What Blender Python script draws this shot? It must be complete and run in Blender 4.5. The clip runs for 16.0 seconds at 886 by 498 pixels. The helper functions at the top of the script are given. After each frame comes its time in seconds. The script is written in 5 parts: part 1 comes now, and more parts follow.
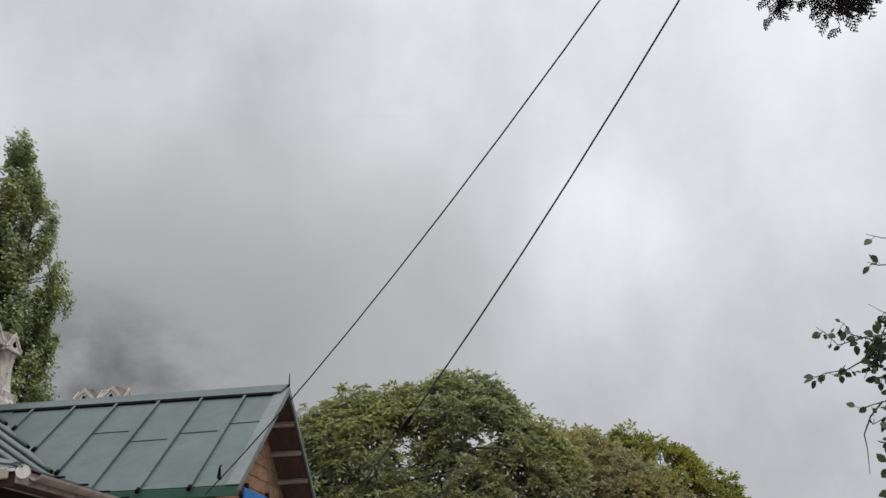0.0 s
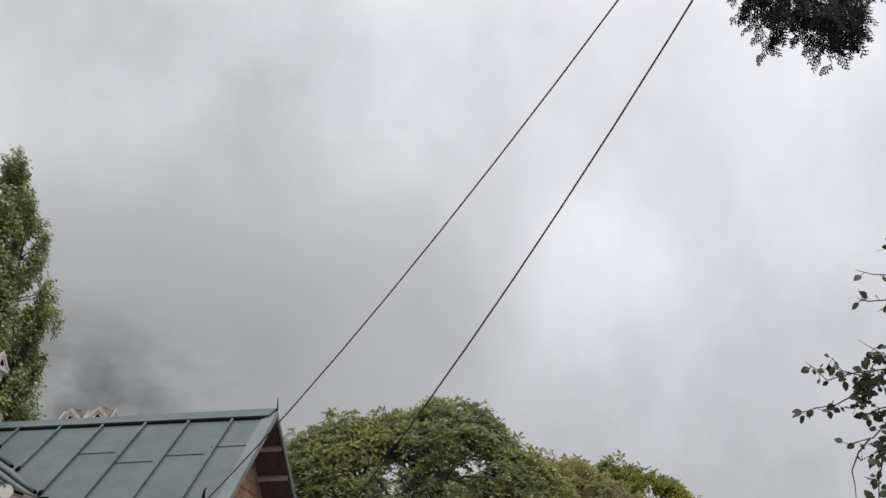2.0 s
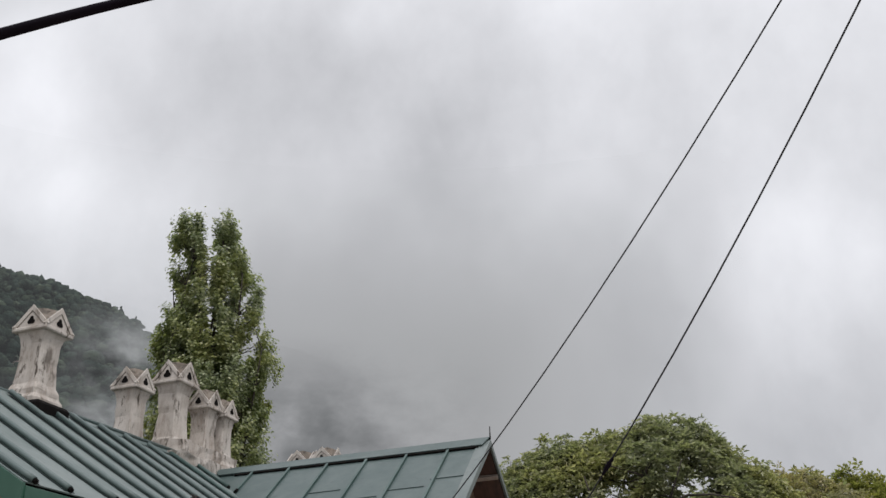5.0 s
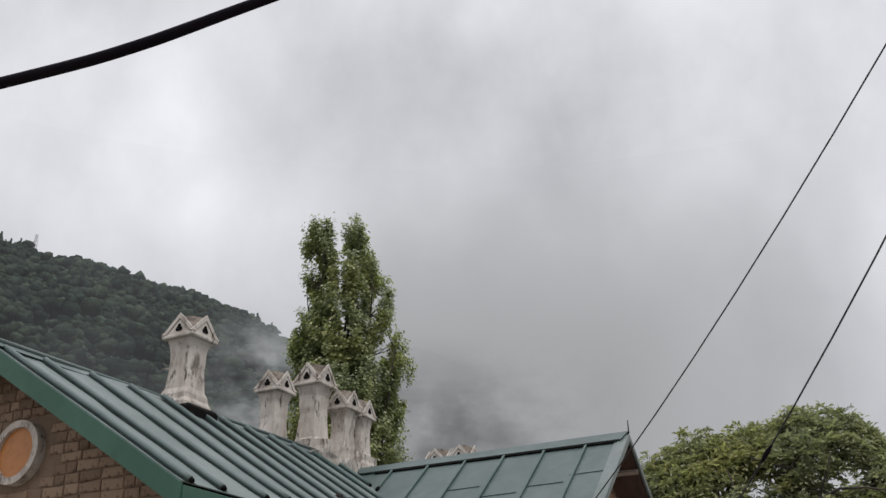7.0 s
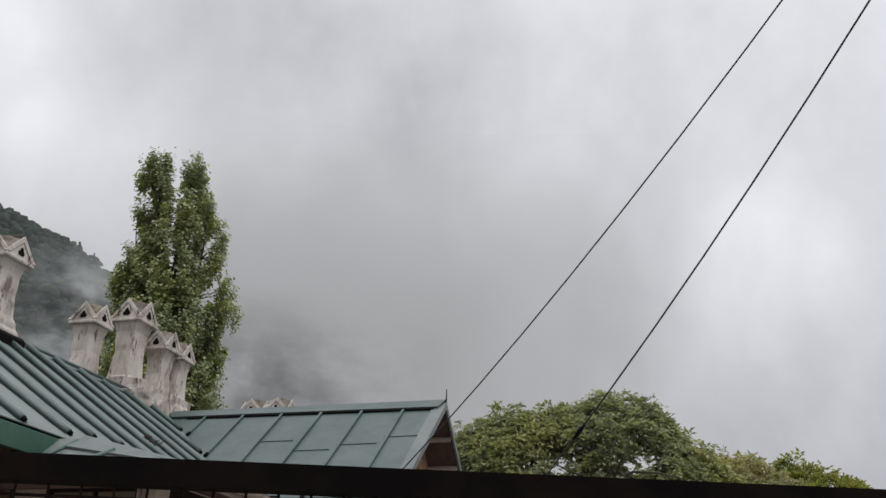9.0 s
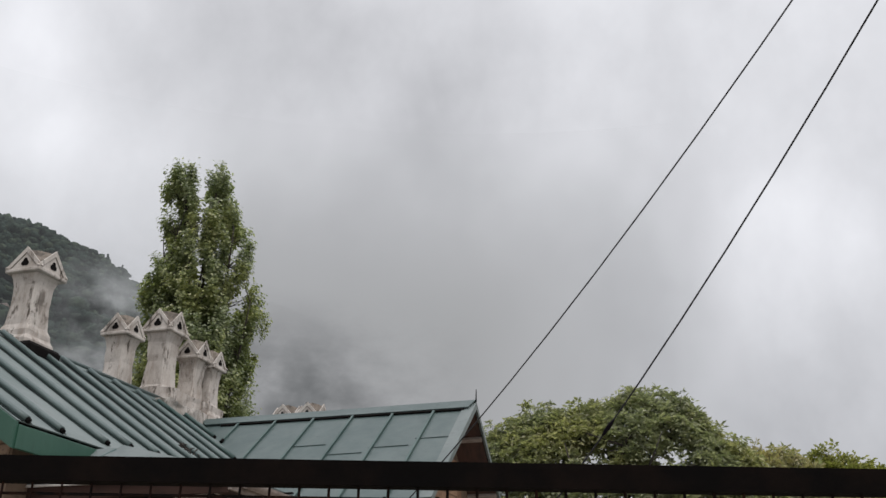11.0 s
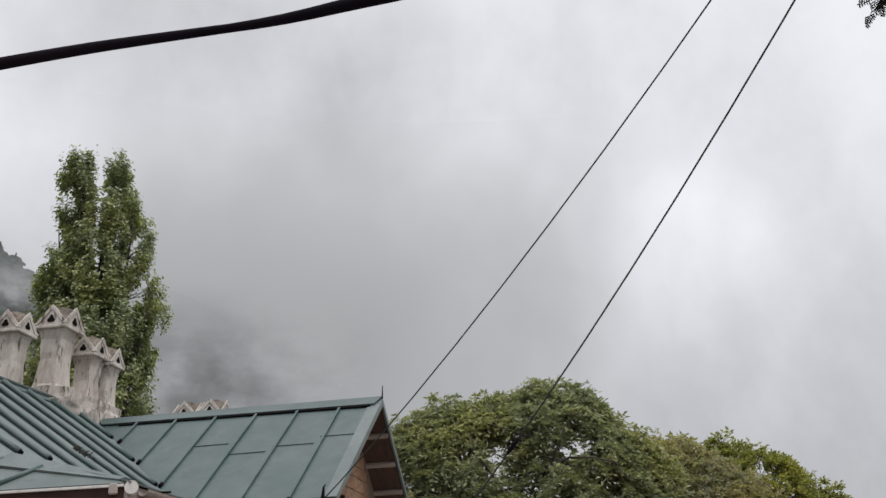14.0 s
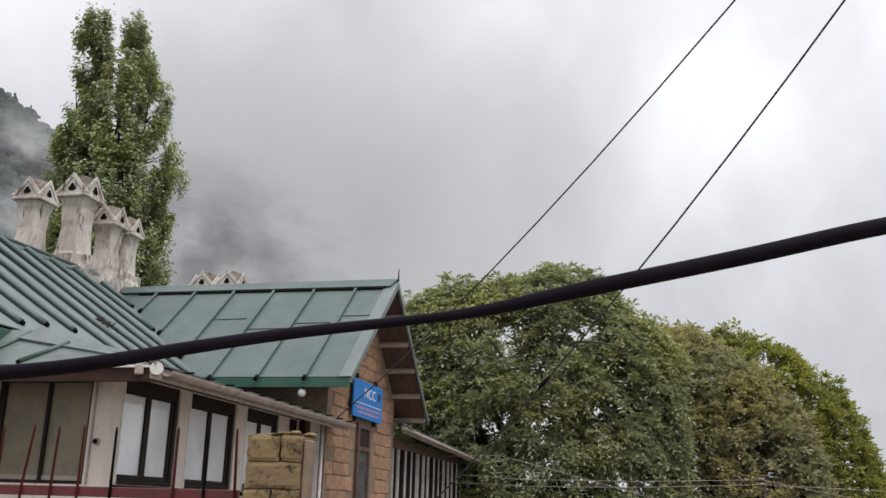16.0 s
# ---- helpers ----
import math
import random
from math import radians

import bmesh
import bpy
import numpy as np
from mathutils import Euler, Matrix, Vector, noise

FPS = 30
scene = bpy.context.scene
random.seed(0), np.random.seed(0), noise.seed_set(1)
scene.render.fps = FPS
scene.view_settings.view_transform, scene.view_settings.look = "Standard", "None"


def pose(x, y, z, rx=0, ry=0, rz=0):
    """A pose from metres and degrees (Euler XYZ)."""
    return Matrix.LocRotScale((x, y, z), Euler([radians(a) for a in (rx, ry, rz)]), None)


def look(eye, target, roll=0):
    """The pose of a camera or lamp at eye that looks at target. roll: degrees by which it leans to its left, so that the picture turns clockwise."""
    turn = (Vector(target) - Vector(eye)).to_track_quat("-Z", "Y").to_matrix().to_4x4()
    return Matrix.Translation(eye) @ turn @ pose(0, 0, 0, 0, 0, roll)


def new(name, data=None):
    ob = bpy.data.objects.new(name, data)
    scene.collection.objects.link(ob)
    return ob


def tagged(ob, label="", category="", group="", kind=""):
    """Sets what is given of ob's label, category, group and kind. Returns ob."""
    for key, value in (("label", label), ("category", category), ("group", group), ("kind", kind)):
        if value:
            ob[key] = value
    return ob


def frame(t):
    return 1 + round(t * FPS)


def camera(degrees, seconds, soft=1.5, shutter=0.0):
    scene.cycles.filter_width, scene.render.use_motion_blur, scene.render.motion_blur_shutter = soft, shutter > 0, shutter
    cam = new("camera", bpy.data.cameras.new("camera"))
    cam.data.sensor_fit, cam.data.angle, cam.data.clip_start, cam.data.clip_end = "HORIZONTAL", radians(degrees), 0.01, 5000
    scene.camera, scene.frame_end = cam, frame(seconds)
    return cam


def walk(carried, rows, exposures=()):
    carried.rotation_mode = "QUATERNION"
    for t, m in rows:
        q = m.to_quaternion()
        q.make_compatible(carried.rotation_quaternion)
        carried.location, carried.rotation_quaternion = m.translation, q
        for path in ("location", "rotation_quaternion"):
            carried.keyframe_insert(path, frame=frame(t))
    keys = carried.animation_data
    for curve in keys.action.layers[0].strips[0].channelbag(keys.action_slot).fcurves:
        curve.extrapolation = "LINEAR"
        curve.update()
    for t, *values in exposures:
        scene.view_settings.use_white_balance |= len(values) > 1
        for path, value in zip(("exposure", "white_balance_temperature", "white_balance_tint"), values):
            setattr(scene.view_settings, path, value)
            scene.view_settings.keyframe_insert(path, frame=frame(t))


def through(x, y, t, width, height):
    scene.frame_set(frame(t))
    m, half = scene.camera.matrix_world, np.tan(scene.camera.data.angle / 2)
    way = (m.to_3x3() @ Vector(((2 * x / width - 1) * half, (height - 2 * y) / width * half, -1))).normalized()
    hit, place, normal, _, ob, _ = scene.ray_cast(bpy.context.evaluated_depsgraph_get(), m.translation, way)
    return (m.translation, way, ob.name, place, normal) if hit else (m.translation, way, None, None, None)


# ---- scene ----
cam = camera(50.0, 16.0)
PATH = [
    (0, (-0.775, 0.900, 1.414), (-0.980, 2.737, 2.179), -2.07),
    (0.5, (-0.768, 0.891, 1.414), (-0.975, 2.719, 2.199), -2.05),
    (1, (-0.757, 0.889, 1.411), (-0.955, 2.708, 2.218), -2.10),
    (1.5, (-0.752, 0.895, 1.406), (-0.950, 2.711, 2.221), -1.58),
    (2, (-0.765, 0.893, 1.411), (-0.951, 2.709, 2.227), -1.03),
    (2.5, (-0.767, 0.868, 1.411), (-0.950, 2.679, 2.239), -0.85),
    (3, (-0.760, 0.867, 1.405), (-0.939, 2.673, 2.245), -1.35),
    (3.5, (-0.747, 0.869, 1.393), (-0.979, 2.667, 2.240), -1.79),
    (4, (-0.740, 0.883, 1.390), (-1.037, 2.667, 2.243), -2.13),
    (4.5, (-0.748, 0.902, 1.389), (-1.177, 2.654, 2.253), -2.16),
    (5, (-0.760, 0.911, 1.390), (-1.336, 2.615, 2.263), -1.66),
    (5.2, (-0.760, 0.911, 1.390), (-1.387, 2.598, 2.262), -1.60),
    (6.25, (-0.791, 0.907, 1.381), (-1.618, 2.501, 2.260), -0.76),
    (7.3, (-0.821, 0.903, 1.372), (-1.621, 2.520, 2.236), -0.10),
    (7.5, (-0.821, 0.903, 1.372), (-1.546, 2.562, 2.223), -0.15),
    (8, (-0.844, 0.916, 1.376), (-1.418, 2.650, 2.191), 0.54),
    (8.5, (-0.852, 0.922, 1.372), (-1.397, 2.671, 2.174), 2.32),
    (8.7, (-0.852, 0.922, 1.372), (-1.380, 2.675, 2.176), 2.50),
    (9.75, (-0.844, 0.887, 1.362), (-1.344, 2.650, 2.162), 1.67),
    (10.8, (-0.835, 0.852, 1.351), (-1.378, 2.603, 2.152), 0.78),
    (11, (-0.835, 0.852, 1.351), (-1.400, 2.594, 2.156), 0.93),
    (11.5, (-0.833, 0.869, 1.353), (-1.435, 2.582, 2.193), 1.24),
    (12, (-0.826, 0.886, 1.360), (-1.428, 2.583, 2.230), 1.20),
    (12.5, (-0.834, 0.882, 1.357), (-1.414, 2.579, 2.243), 0.93),
    (13, (-0.813, 0.934, 1.427), (-1.322, 2.667, 2.284), 0.01),
    (13.5, (-0.806, 0.928, 1.440), (-1.220, 2.699, 2.273), -0.94),
    (14, (-0.831, 0.893, 1.476), (-1.211, 2.693, 2.259), -1.23),
    (14.5, (-0.839, 0.846, 1.513), (-1.226, 2.654, 2.275), -1.95),
    (15, (-0.865, 0.843, 1.564), (-1.286, 2.680, 2.234), -2.09),
    (15.5, (-0.914, 0.865, 1.644), (-1.348, 2.732, 2.213), -0.39),
    (16, (-0.916, 0.815, 1.702), (-1.341, 2.696, 2.229), 1.62),
]
EXPOSURES = [(0, 0.27), (5, 0.26), (8.5, 0.2), (11, 0.24), (12.5, 0.12), (13.3, 0.22), (14, 0.31), (14.5, 0.32), (15, 0.46), (16, 0.60)]
walk(cam, [(t, look(eye, target, roll)) for t, eye, target, roll in PATH], EXPOSURES)

# ---- sky and light ----
world = bpy.data.worlds.new("overcast_sky")
scene.world = world
world.use_nodes = True
wt = world.node_tree
wt.nodes.clear()


def wnode(kind, **values):
    n = wt.nodes.new(kind)
    for key, value in values.items():
        n.inputs[key].default_value = value
    return n


def wlink(a, b):
    wt.links.new(a, b)


SUN_EL, SUN_AZ = radians(58), radians(128)
sky = wt.nodes.new("ShaderNodeTexSky")
sky.sky_type = "NISHITA"
sky.sun_disc = False
sky.sun_elevation, sky.sun_rotation = SUN_EL, SUN_AZ
sky_bg = wnode("ShaderNodeBackground", Strength=0.1)
wlink(sky.outputs[0], sky_bg.inputs["Color"])
coord = wt.nodes.new("ShaderNodeTexCoord")


def cloud_noise(scale, detail, rough, offset, stretch):
    mp = wt.nodes.new("ShaderNodeMapping")
    mp.inputs["Scale"].default_value = stretch
    mp.inputs["Location"].default_value = offset
    nz = wnode("ShaderNodeTexNoise", Scale=scale, Detail=detail, Roughness=rough)
    wlink(coord.outputs["Generated"], mp.inputs["Vector"])
    wlink(mp.outputs[0], nz.inputs["Vector"])
    return nz.outputs["Fac"]


def wmath(op, a, b):
    n = wt.nodes.new("ShaderNodeMath")
    n.operation = op
    for slot, value in zip(n.inputs, (a, b)):
        if isinstance(value, (int, float)):
            slot.default_value = value
        else:
            wlink(value, slot)
    return n.outputs[0]


def thin_cloud(azimuth, height, width):
    """How near a direction lies to a thin, bright place of the cloud cover: 1 there, 0 beyond its width in degrees."""
    a, e = radians(azimuth), radians(height)
    dot = wt.nodes.new("ShaderNodeVectorMath")
    dot.operation = "DOT_PRODUCT"
    nrm = wt.nodes.new("ShaderNodeVectorMath")
    nrm.operation = "NORMALIZE"
    wlink(coord.outputs["Generated"], nrm.inputs[0])
    wlink(nrm.outputs[0], dot.inputs[0])
    dot.inputs[1].default_value = (math.sin(a) * math.cos(e), math.cos(a) * math.cos(e), math.sin(e))
    mr = wnode("ShaderNodeMapRange", **{"From Min": math.cos(radians(width)), "From Max": 1.0})
    mr.interpolation_type = "SMOOTHSTEP"
    wlink(dot.outputs["Value"], mr.inputs["Value"])
    return mr.outputs[0]


big = cloud_noise(1.6, 3, 0.5, (0.3, 1.7, 0.2), (1, 1, 1.3))
mid = cloud_noise(5.0, 5, 0.55, (2.1, 0.4, 1.1), (1.2, 1.2, 0.75))
fine = cloud_noise(14.0, 6, 0.6, (0.6, 2.3, 0.9), (1, 1, 0.8))
tone = wmath("MULTIPLY_ADD", big, 0.16)
tone.node.inputs[2].default_value = 0.474
tone = wmath("ADD", tone, wmath("MULTIPLY", wmath("SUBTRACT", mid, 0.5), 0.38))
tone = wmath("ADD", tone, wmath("MULTIPLY", wmath("SUBTRACT", fine, 0.5), 0.10))
for az_, el_, wd_, gain in ((22, 32, 30, 0.09), (22, 40, 16, 0.06), (4, 22, 6, 0.06), (-49, 29, 10, 0.11), (-43.5, 35.5, 5, 0.08), (-46, 29.5, 5, 0.06), (-51, 31.5, 5, -0.05), (-41, 25.5, 5, 0.06), (-36, 27, 5, 0.03), (-33, 36, 10, -0.02), (-3, 33, 12, 0.03), (-24, 25, 15, -0.02),
                            (-14, 20, 10, 0.03), (-10, 8, 22, -0.06), (14, 6, 20, -0.12)):
    tone = wmath("ADD", tone, wmath("MULTIPLY", thin_cloud(az_, el_, wd_), gain))
# an overcast sky is about three times as bright overhead as at the horizon
up = wt.nodes.new("ShaderNodeVectorMath")
up.operation = "NORMALIZE"
wlink(coord.outputs["Generated"], up.inputs[0])
height = wt.nodes.new("ShaderNodeSeparateXYZ")
wlink(up.outputs[0], height.inputs[0])
rise = wnode("ShaderNodeMapRange", **{"From Min": 0.58, "From Max": 1.0, "To Min": 1.0, "To Max": 2.9})
rise.interpolation_type = "SMOOTHSTEP"
wlink(height.outputs["Z"], rise.inputs["Value"])
tone = wmath("MULTIPLY", tone, rise.outputs[0])
tint = wt.nodes.new("ShaderNodeCombineColor")
wlink(wmath("MULTIPLY", tone, 0.988), tint.inputs[0])
wlink(wmath("MULTIPLY", tone, 0.995), tint.inputs[1])
wlink(wmath("MULTIPLY", tone, 1.042), tint.inputs[2])
cloud_bg = wnode("ShaderNodeBackground", Strength=1.0)
wlink(tint.outputs[0], cloud_bg.inputs["Color"])
cover = wnode("ShaderNodeMixShader", Fac=0.96)
wlink(sky_bg.outputs[0], cover.inputs[1])
wlink(cloud_bg.outputs[0], cover.inputs[2])
wout = wt.nodes.new("ShaderNodeOutputWorld")
wlink(cover.outputs[0], wout.inputs["Surface"])

sun = new("sun", bpy.data.lights.new("sun", "SUN"))
sun.data.energy, sun.data.angle, sun.data.color = 1.2, radians(25), (1.0, 0.97, 0.92)
sun.matrix_world = look((0, 0, 0), (-math.sin(SUN_AZ) * math.cos(SUN_EL), -math.cos(SUN_AZ) * math.cos(SUN_EL), -math.sin(SUN_EL)))


# ---- materials ----
class Mat:
    """A node material with one Principled surface and small helpers to vary it."""

    def __init__(self, name, rough=0.7, metal=0.0, spec=0.5):
        self.m = bpy.data.materials.new(name)
        self.m.use_nodes = True
        self.t = self.m.node_tree
        self.b = self.t.nodes["Principled BSDF"]
        self.b.inputs["Roughness"].default_value = rough
        self.b.inputs["Metallic"].default_value = metal
        self.b.inputs["Specular IOR Level"].default_value = spec
        self.c = self.t.nodes.new("ShaderNodeTexCoord").outputs["Object"]

    def node(self, kind, **values):
        n = self.t.nodes.new(kind)
        for key, value in values.items():
            n.inputs[key].default_value = value
        return n

    def link(self, a, b):
        self.t.links.new(a, b)

    def noise(self, scale, detail=4, rough=0.6, stretch=(1, 1, 1)):
        mp = self.node("ShaderNodeMapping", Scale=stretch)
        n = self.node("ShaderNodeTexNoise", Scale=scale, Detail=detail, Roughness=rough)
        self.link(self.c, mp.inputs["Vector"])
        self.link(mp.outputs[0], n.inputs["Vector"])
        return n.outputs["Fac"]

    def ramp(self, fac, stops):
        n = self.t.nodes.new("ShaderNodeValToRGB")
        e = n.color_ramp.elements
        while len(e) < len(stops):
            e.new(0.5)
        for el, (p, col) in zip(e, stops):
            el.position, el.color = p, (*col, 1)
        self.link(fac, n.inputs["Fac"])
        return n.outputs["Color"]

    def mix(self, fac, a, b, mode="MIX"):
        n = self.t.nodes.new("ShaderNodeMix")
        n.data_type, n.blend_type = "RGBA", mode
        for slot, value in ((n.inputs[0], fac), (n.inputs[6], a), (n.inputs[7], b)):
            if isinstance(value, (int, float)):
                slot.default_value = value
            elif isinstance(value, tuple):
                slot.default_value = (*value, 1)
            else:
                self.link(value, slot)
        return n.outputs[2]

    def step(self, fac, lo, hi):
        n = self.node("ShaderNodeMapRange", **{"From Min": lo, "From Max": hi})
        n.interpolation_type = "SMOOTHSTEP"
        self.link(fac, n.inputs["Value"])
        return n.outputs[0]

    def piece(self, low=0.8, high=1.2):
        """A grey that differs from object to object."""
        n = self.node("ShaderNodeMapRange", **{"To Min": low, "To Max": high})
        self.link(self.node("ShaderNodeObjectInfo").outputs["Random"], n.inputs["Value"])
        return n.outputs[0]

    def island(self):
        return self.node("ShaderNodeNewGeometry").outputs["Random Per Island"]

    def colour(self, c):
        if isinstance(c, tuple):
            self.b.inputs["Base Color"].default_value = (*c, 1)
        else:
            self.link(c, self.b.inputs["Base Color"])
        return self

    def bump(self, fac, strength=0.3, distance=0.01):
        n = self.node("ShaderNodeBump", Strength=strength, Distance=distance)
        self.link(fac, n.inputs["Height"])
        self.link(n.outputs[0], self.b.inputs["Normal"])
        return self

    def roughness(self, fac, lo, hi):
        n = self.node("ShaderNodeMapRange", **{"To Min": lo, "To Max": hi})
        self.link(fac, n.inputs["Value"])
        self.link(n.outputs[0], self.b.inputs["Roughness"])
        return self


def roof_paint(name, base, light, dirt):
    k = Mat(name, 0.5)
    streak = k.noise(1.6, 6, 0.65, (1, 1, 0.5))
    c = k.mix(k.step(streak, 0.35, 0.7), base, light)
    c = k.mix(k.step(k.noise(5, 6, 0.7, (1, 3, 1)), 0.55, 0.8), c, dirt)
    c = k.mix(k.step(k.noise(38, 3, 0.6), 0.68, 0.8), c, light)
    k.colour(c).bump(k.noise(3, 4, 0.5), 0.35, 0.02).roughness(k.noise(4), 0.38, 0.62)
    return k.m


ROOF = roof_paint("green_painted_sheet", (0.048, 0.076, 0.073), (0.072, 0.099, 0.095), (0.028, 0.042, 0.040))
ROOF_DARK = roof_paint("paler_green_sheet", (0.100, 0.128, 0.123), (0.146, 0.173, 0.167), (0.052, 0.068, 0.065))
ROOF_ROLL = roof_paint("worn_green_roll", (0.055, 0.084, 0.080), (0.09, 0.122, 0.116), (0.022, 0.032, 0.03))
ROOF_PALE = roof_paint("weathered_green_sheet", (0.088, 0.112, 0.108), (0.135, 0.158, 0.153), (0.045, 0.058, 0.056))
ROLL = roof_paint("green_batten_roll", (0.032, 0.066, 0.06), (0.06, 0.10, 0.092), (0.018, 0.03, 0.028))
FASCIA = roof_paint("bright_green_board", (0.020, 0.076, 0.050), (0.034, 0.10, 0.068), (0.014, 0.04, 0.028))


def plaster(name, base, stain, dark, amount):
    k = Mat(name, 0.85, spec=0.25)
    c = k.mix(k.step(k.noise(4.2, 8, 0.75, (1, 1, 0.3)), 0.54 - amount, 0.70), base, stain)
    c = k.mix(k.step(k.noise(8.5, 8, 0.78, (1, 1, 0.22)), 0.62 - amount * 0.6, 0.64), c, dark)
    c = k.mix(k.step(k.noise(2.6, 5, 0.7, (1, 1, 0.5)), 0.64 - amount * 0.6, 0.66), c, k.mix(0.6, c, dark))
    c = k.mix(k.step(k.noise(45, 3), 0.6, 0.8), c, stain)
    k.colour(c).bump(k.noise(28, 6, 0.7), 0.5, 0.012)
    return k.m


LIME = plaster("stained_limewash", (0.52, 0.48, 0.445), (0.31, 0.265, 0.23), (0.08, 0.064, 0.052), 0.14)
LIME_TOP = plaster("lichened_cap_stone", (0.22, 0.19, 0.16), (0.14, 0.112, 0.09), (0.045, 0.037, 0.03), 0.25)
WHITE = plaster("cream_wall_plaster", (0.60, 0.54, 0.505), (0.46, 0.40, 0.37), (0.27, 0.215, 0.19), 0.05)


def stone(name, cols, dark):
    k = Mat(name, 0.9, spec=0.2)
    c = k.ramp(k.piece(0.0, 1.0), [(0.0, cols[0]), (0.5, cols[1]), (1.0, cols[2])])
    c = k.mix(k.step(k.noise(14, 8, 0.75), 0.50, 0.66), c, dark)
    k.colour(c).bump(k.noise(32, 6, 0.7), 0.7, 0.012)
    return k.m


STONE = stone("brown_squared_stone", [(0.25, 0.15, 0.098), (0.29, 0.178, 0.116), (0.34, 0.212, 0.14)], (0.15, 0.088, 0.06))
STONE_DARK = stone("dark_brown_rubble", [(0.17, 0.118, 0.085), (0.23, 0.16, 0.115), (0.30, 0.215, 0.155)], (0.095, 0.066, 0.05))
STONE_YELLOW = stone("ochre_block", [(0.17, 0.118, 0.06), (0.215, 0.153, 0.08), (0.19, 0.137, 0.084)], (0.022, 0.016, 0.011))


def plain(name, col, dark, rough=0.6, metal=0.0, scale=9, stretch=(1, 1, 1), bump=0.2, spec=0.5):
    k = Mat(name, rough, metal, spec)
    f = k.noise(scale, 5, 0.65, stretch)
    k.colour(k.mix(k.step(f, 0.4, 0.72), col, dark)).bump(k.noise(scale * 4, 4), bump, 0.005)
    return k.m


# shadow colour for the strips beside the batten rolls
ROLL_SHADE = plain("painted_roll_shade", (0.018, 0.026, 0.025), (0.010, 0.014, 0.013), 0.8, spec=0.1)
MORTAR = plain("earth_mortar", (0.19, 0.135, 0.095), (0.13, 0.092, 0.068), 0.95, bump=0.6)
WOOD_DARK = plain("dark_brown_timber", (0.020, 0.012, 0.010), (0.010, 0.007, 0.006), 0.6, stretch=(1, 1, 0.2), spec=0.2)
WOOD_SOFFIT = plain("red_brown_boards", (0.085, 0.045, 0.035), (0.045, 0.027, 0.022), 0.75, stretch=(1, 0.3, 0.3))
EAVE_BROWN = plain("dark_red_brown_board", (0.045, 0.024, 0.019), (0.025, 0.015, 0.012), 0.8, stretch=(0.3, 1, 1), spec=0.2)
WOOD_PALE = plain("weathered_grey_timber", (0.36, 0.31, 0.28), (0.22, 0.185, 0.165), 0.8, stretch=(0.4, 1, 1))
BOARD = plain("olive_grey_hardboard", (0.20, 0.175, 0.13), (0.135, 0.12, 0.09), 0.6, scale=4)
GUTTER = plain("grey_brown_gutter", (0.30, 0.25, 0.225), (0.17, 0.135, 0.12), 0.6)
RED = plain("red_enamel", (0.10, 0.012, 0.016), (0.05, 0.010, 0.010), 0.5)
BAR_RED = plain("rusty_red_paint", (0.055, 0.011, 0.009), (0.03, 0.009, 0.008), 0.85, spec=0.12)
IRON = plain("black_iron", (0.004, 0.0035, 0.0035), (0.009, 0.006, 0.005), 0.95, 0.0, 14, spec=0.05)
RUST = plain("rusty_wire", (0.012, 0.010, 0.010), (0.05, 0.022, 0.015), 0.85, 0.0, 30, spec=0.1)
PVC = plain("black_cable_sheath", (0.006, 0.004, 0.008), (0.010, 0.007, 0.012), 0.8, spec=0.08)
WIRE = plain("dark_overhead_wire", (0.03, 0.03, 0.033), (0.05, 0.05, 0.053), 0.7, spec=0.15)
BLUE = plain("blue_sign_paint", (0.015, 0.17, 0.52), (0.02, 0.14, 0.42), 0.45)
LETTER = plain("white_sign_paint", (0.62, 0.66, 0.72), (0.5, 0.55, 0.62), 0.5)
SIGN_DARK = plain("navy_sign_paint", (0.03, 0.03, 0.07), (0.04, 0.04, 0.08), 0.5)
SIGN_RED = plain("dull_pink_sign_paint", (0.35, 0.22, 0.35), (0.3, 0.2, 0.33), 0.5)
ORANGE = plain("plain_orange_panel", (0.42, 0.17, 0.05), (0.33, 0.13, 0.04), 0.45)
ENAMEL = plain("white_enamel", (0.62, 0.60, 0.58), (0.45, 0.42, 0.40), 0.35)
# near-black for soot, bitumen, small dark fittings and painted shade
SOOT_SHADE = plain("soot_and_shade_black", (0.006, 0.005, 0.005), (0.011, 0.010, 0.009), 0.95, spec=0.08)
DARK_ROOM = plain("painted_room_gloom", (0.06, 0.055, 0.05), (0.04, 0.036, 0.033), 0.9)
BARK = plain("grey_brown_bark", (0.05, 0.04, 0.034), (0.022, 0.018, 0.016), 0.95, scale=6, stretch=(1, 1, 0.25), bump=0.8)
STEEL = plain("galvanised_steel", (0.35, 0.36, 0.37), (0.25, 0.26, 0.27), 0.5, 0.6)
GROUND = plain("pale_trodden_earth", (0.24, 0.21, 0.175), (0.16, 0.15, 0.11), 0.95, scale=1.5, bump=0.8)
HILL_SOIL = plain("wooded_hillside", (0.020, 0.033, 0.022), (0.03, 0.04, 0.025), 1.0, scale=0.05)

# opaque pane: the bright sky reflection is put into its base colour
k = Mat("painted_sky_pane", 0.08, 0.0, 0.9)
k.colour(k.mix(k.step(k.noise(2.0, 3), 0.35, 0.7), (0.74, 0.77, 0.82), (0.60, 0.63, 0.68))).bump(k.noise(2.5, 2), 0.04, 0.02)
SKY_PANE = k.m
k = Mat("dim_glass", 0.08, 0.0, 0.5)
k.colour(k.mix(k.step(k.noise(3.0, 3), 0.35, 0.7), (0.05, 0.05, 0.055), (0.10, 0.10, 0.105)))
DIM_GLASS = k.m


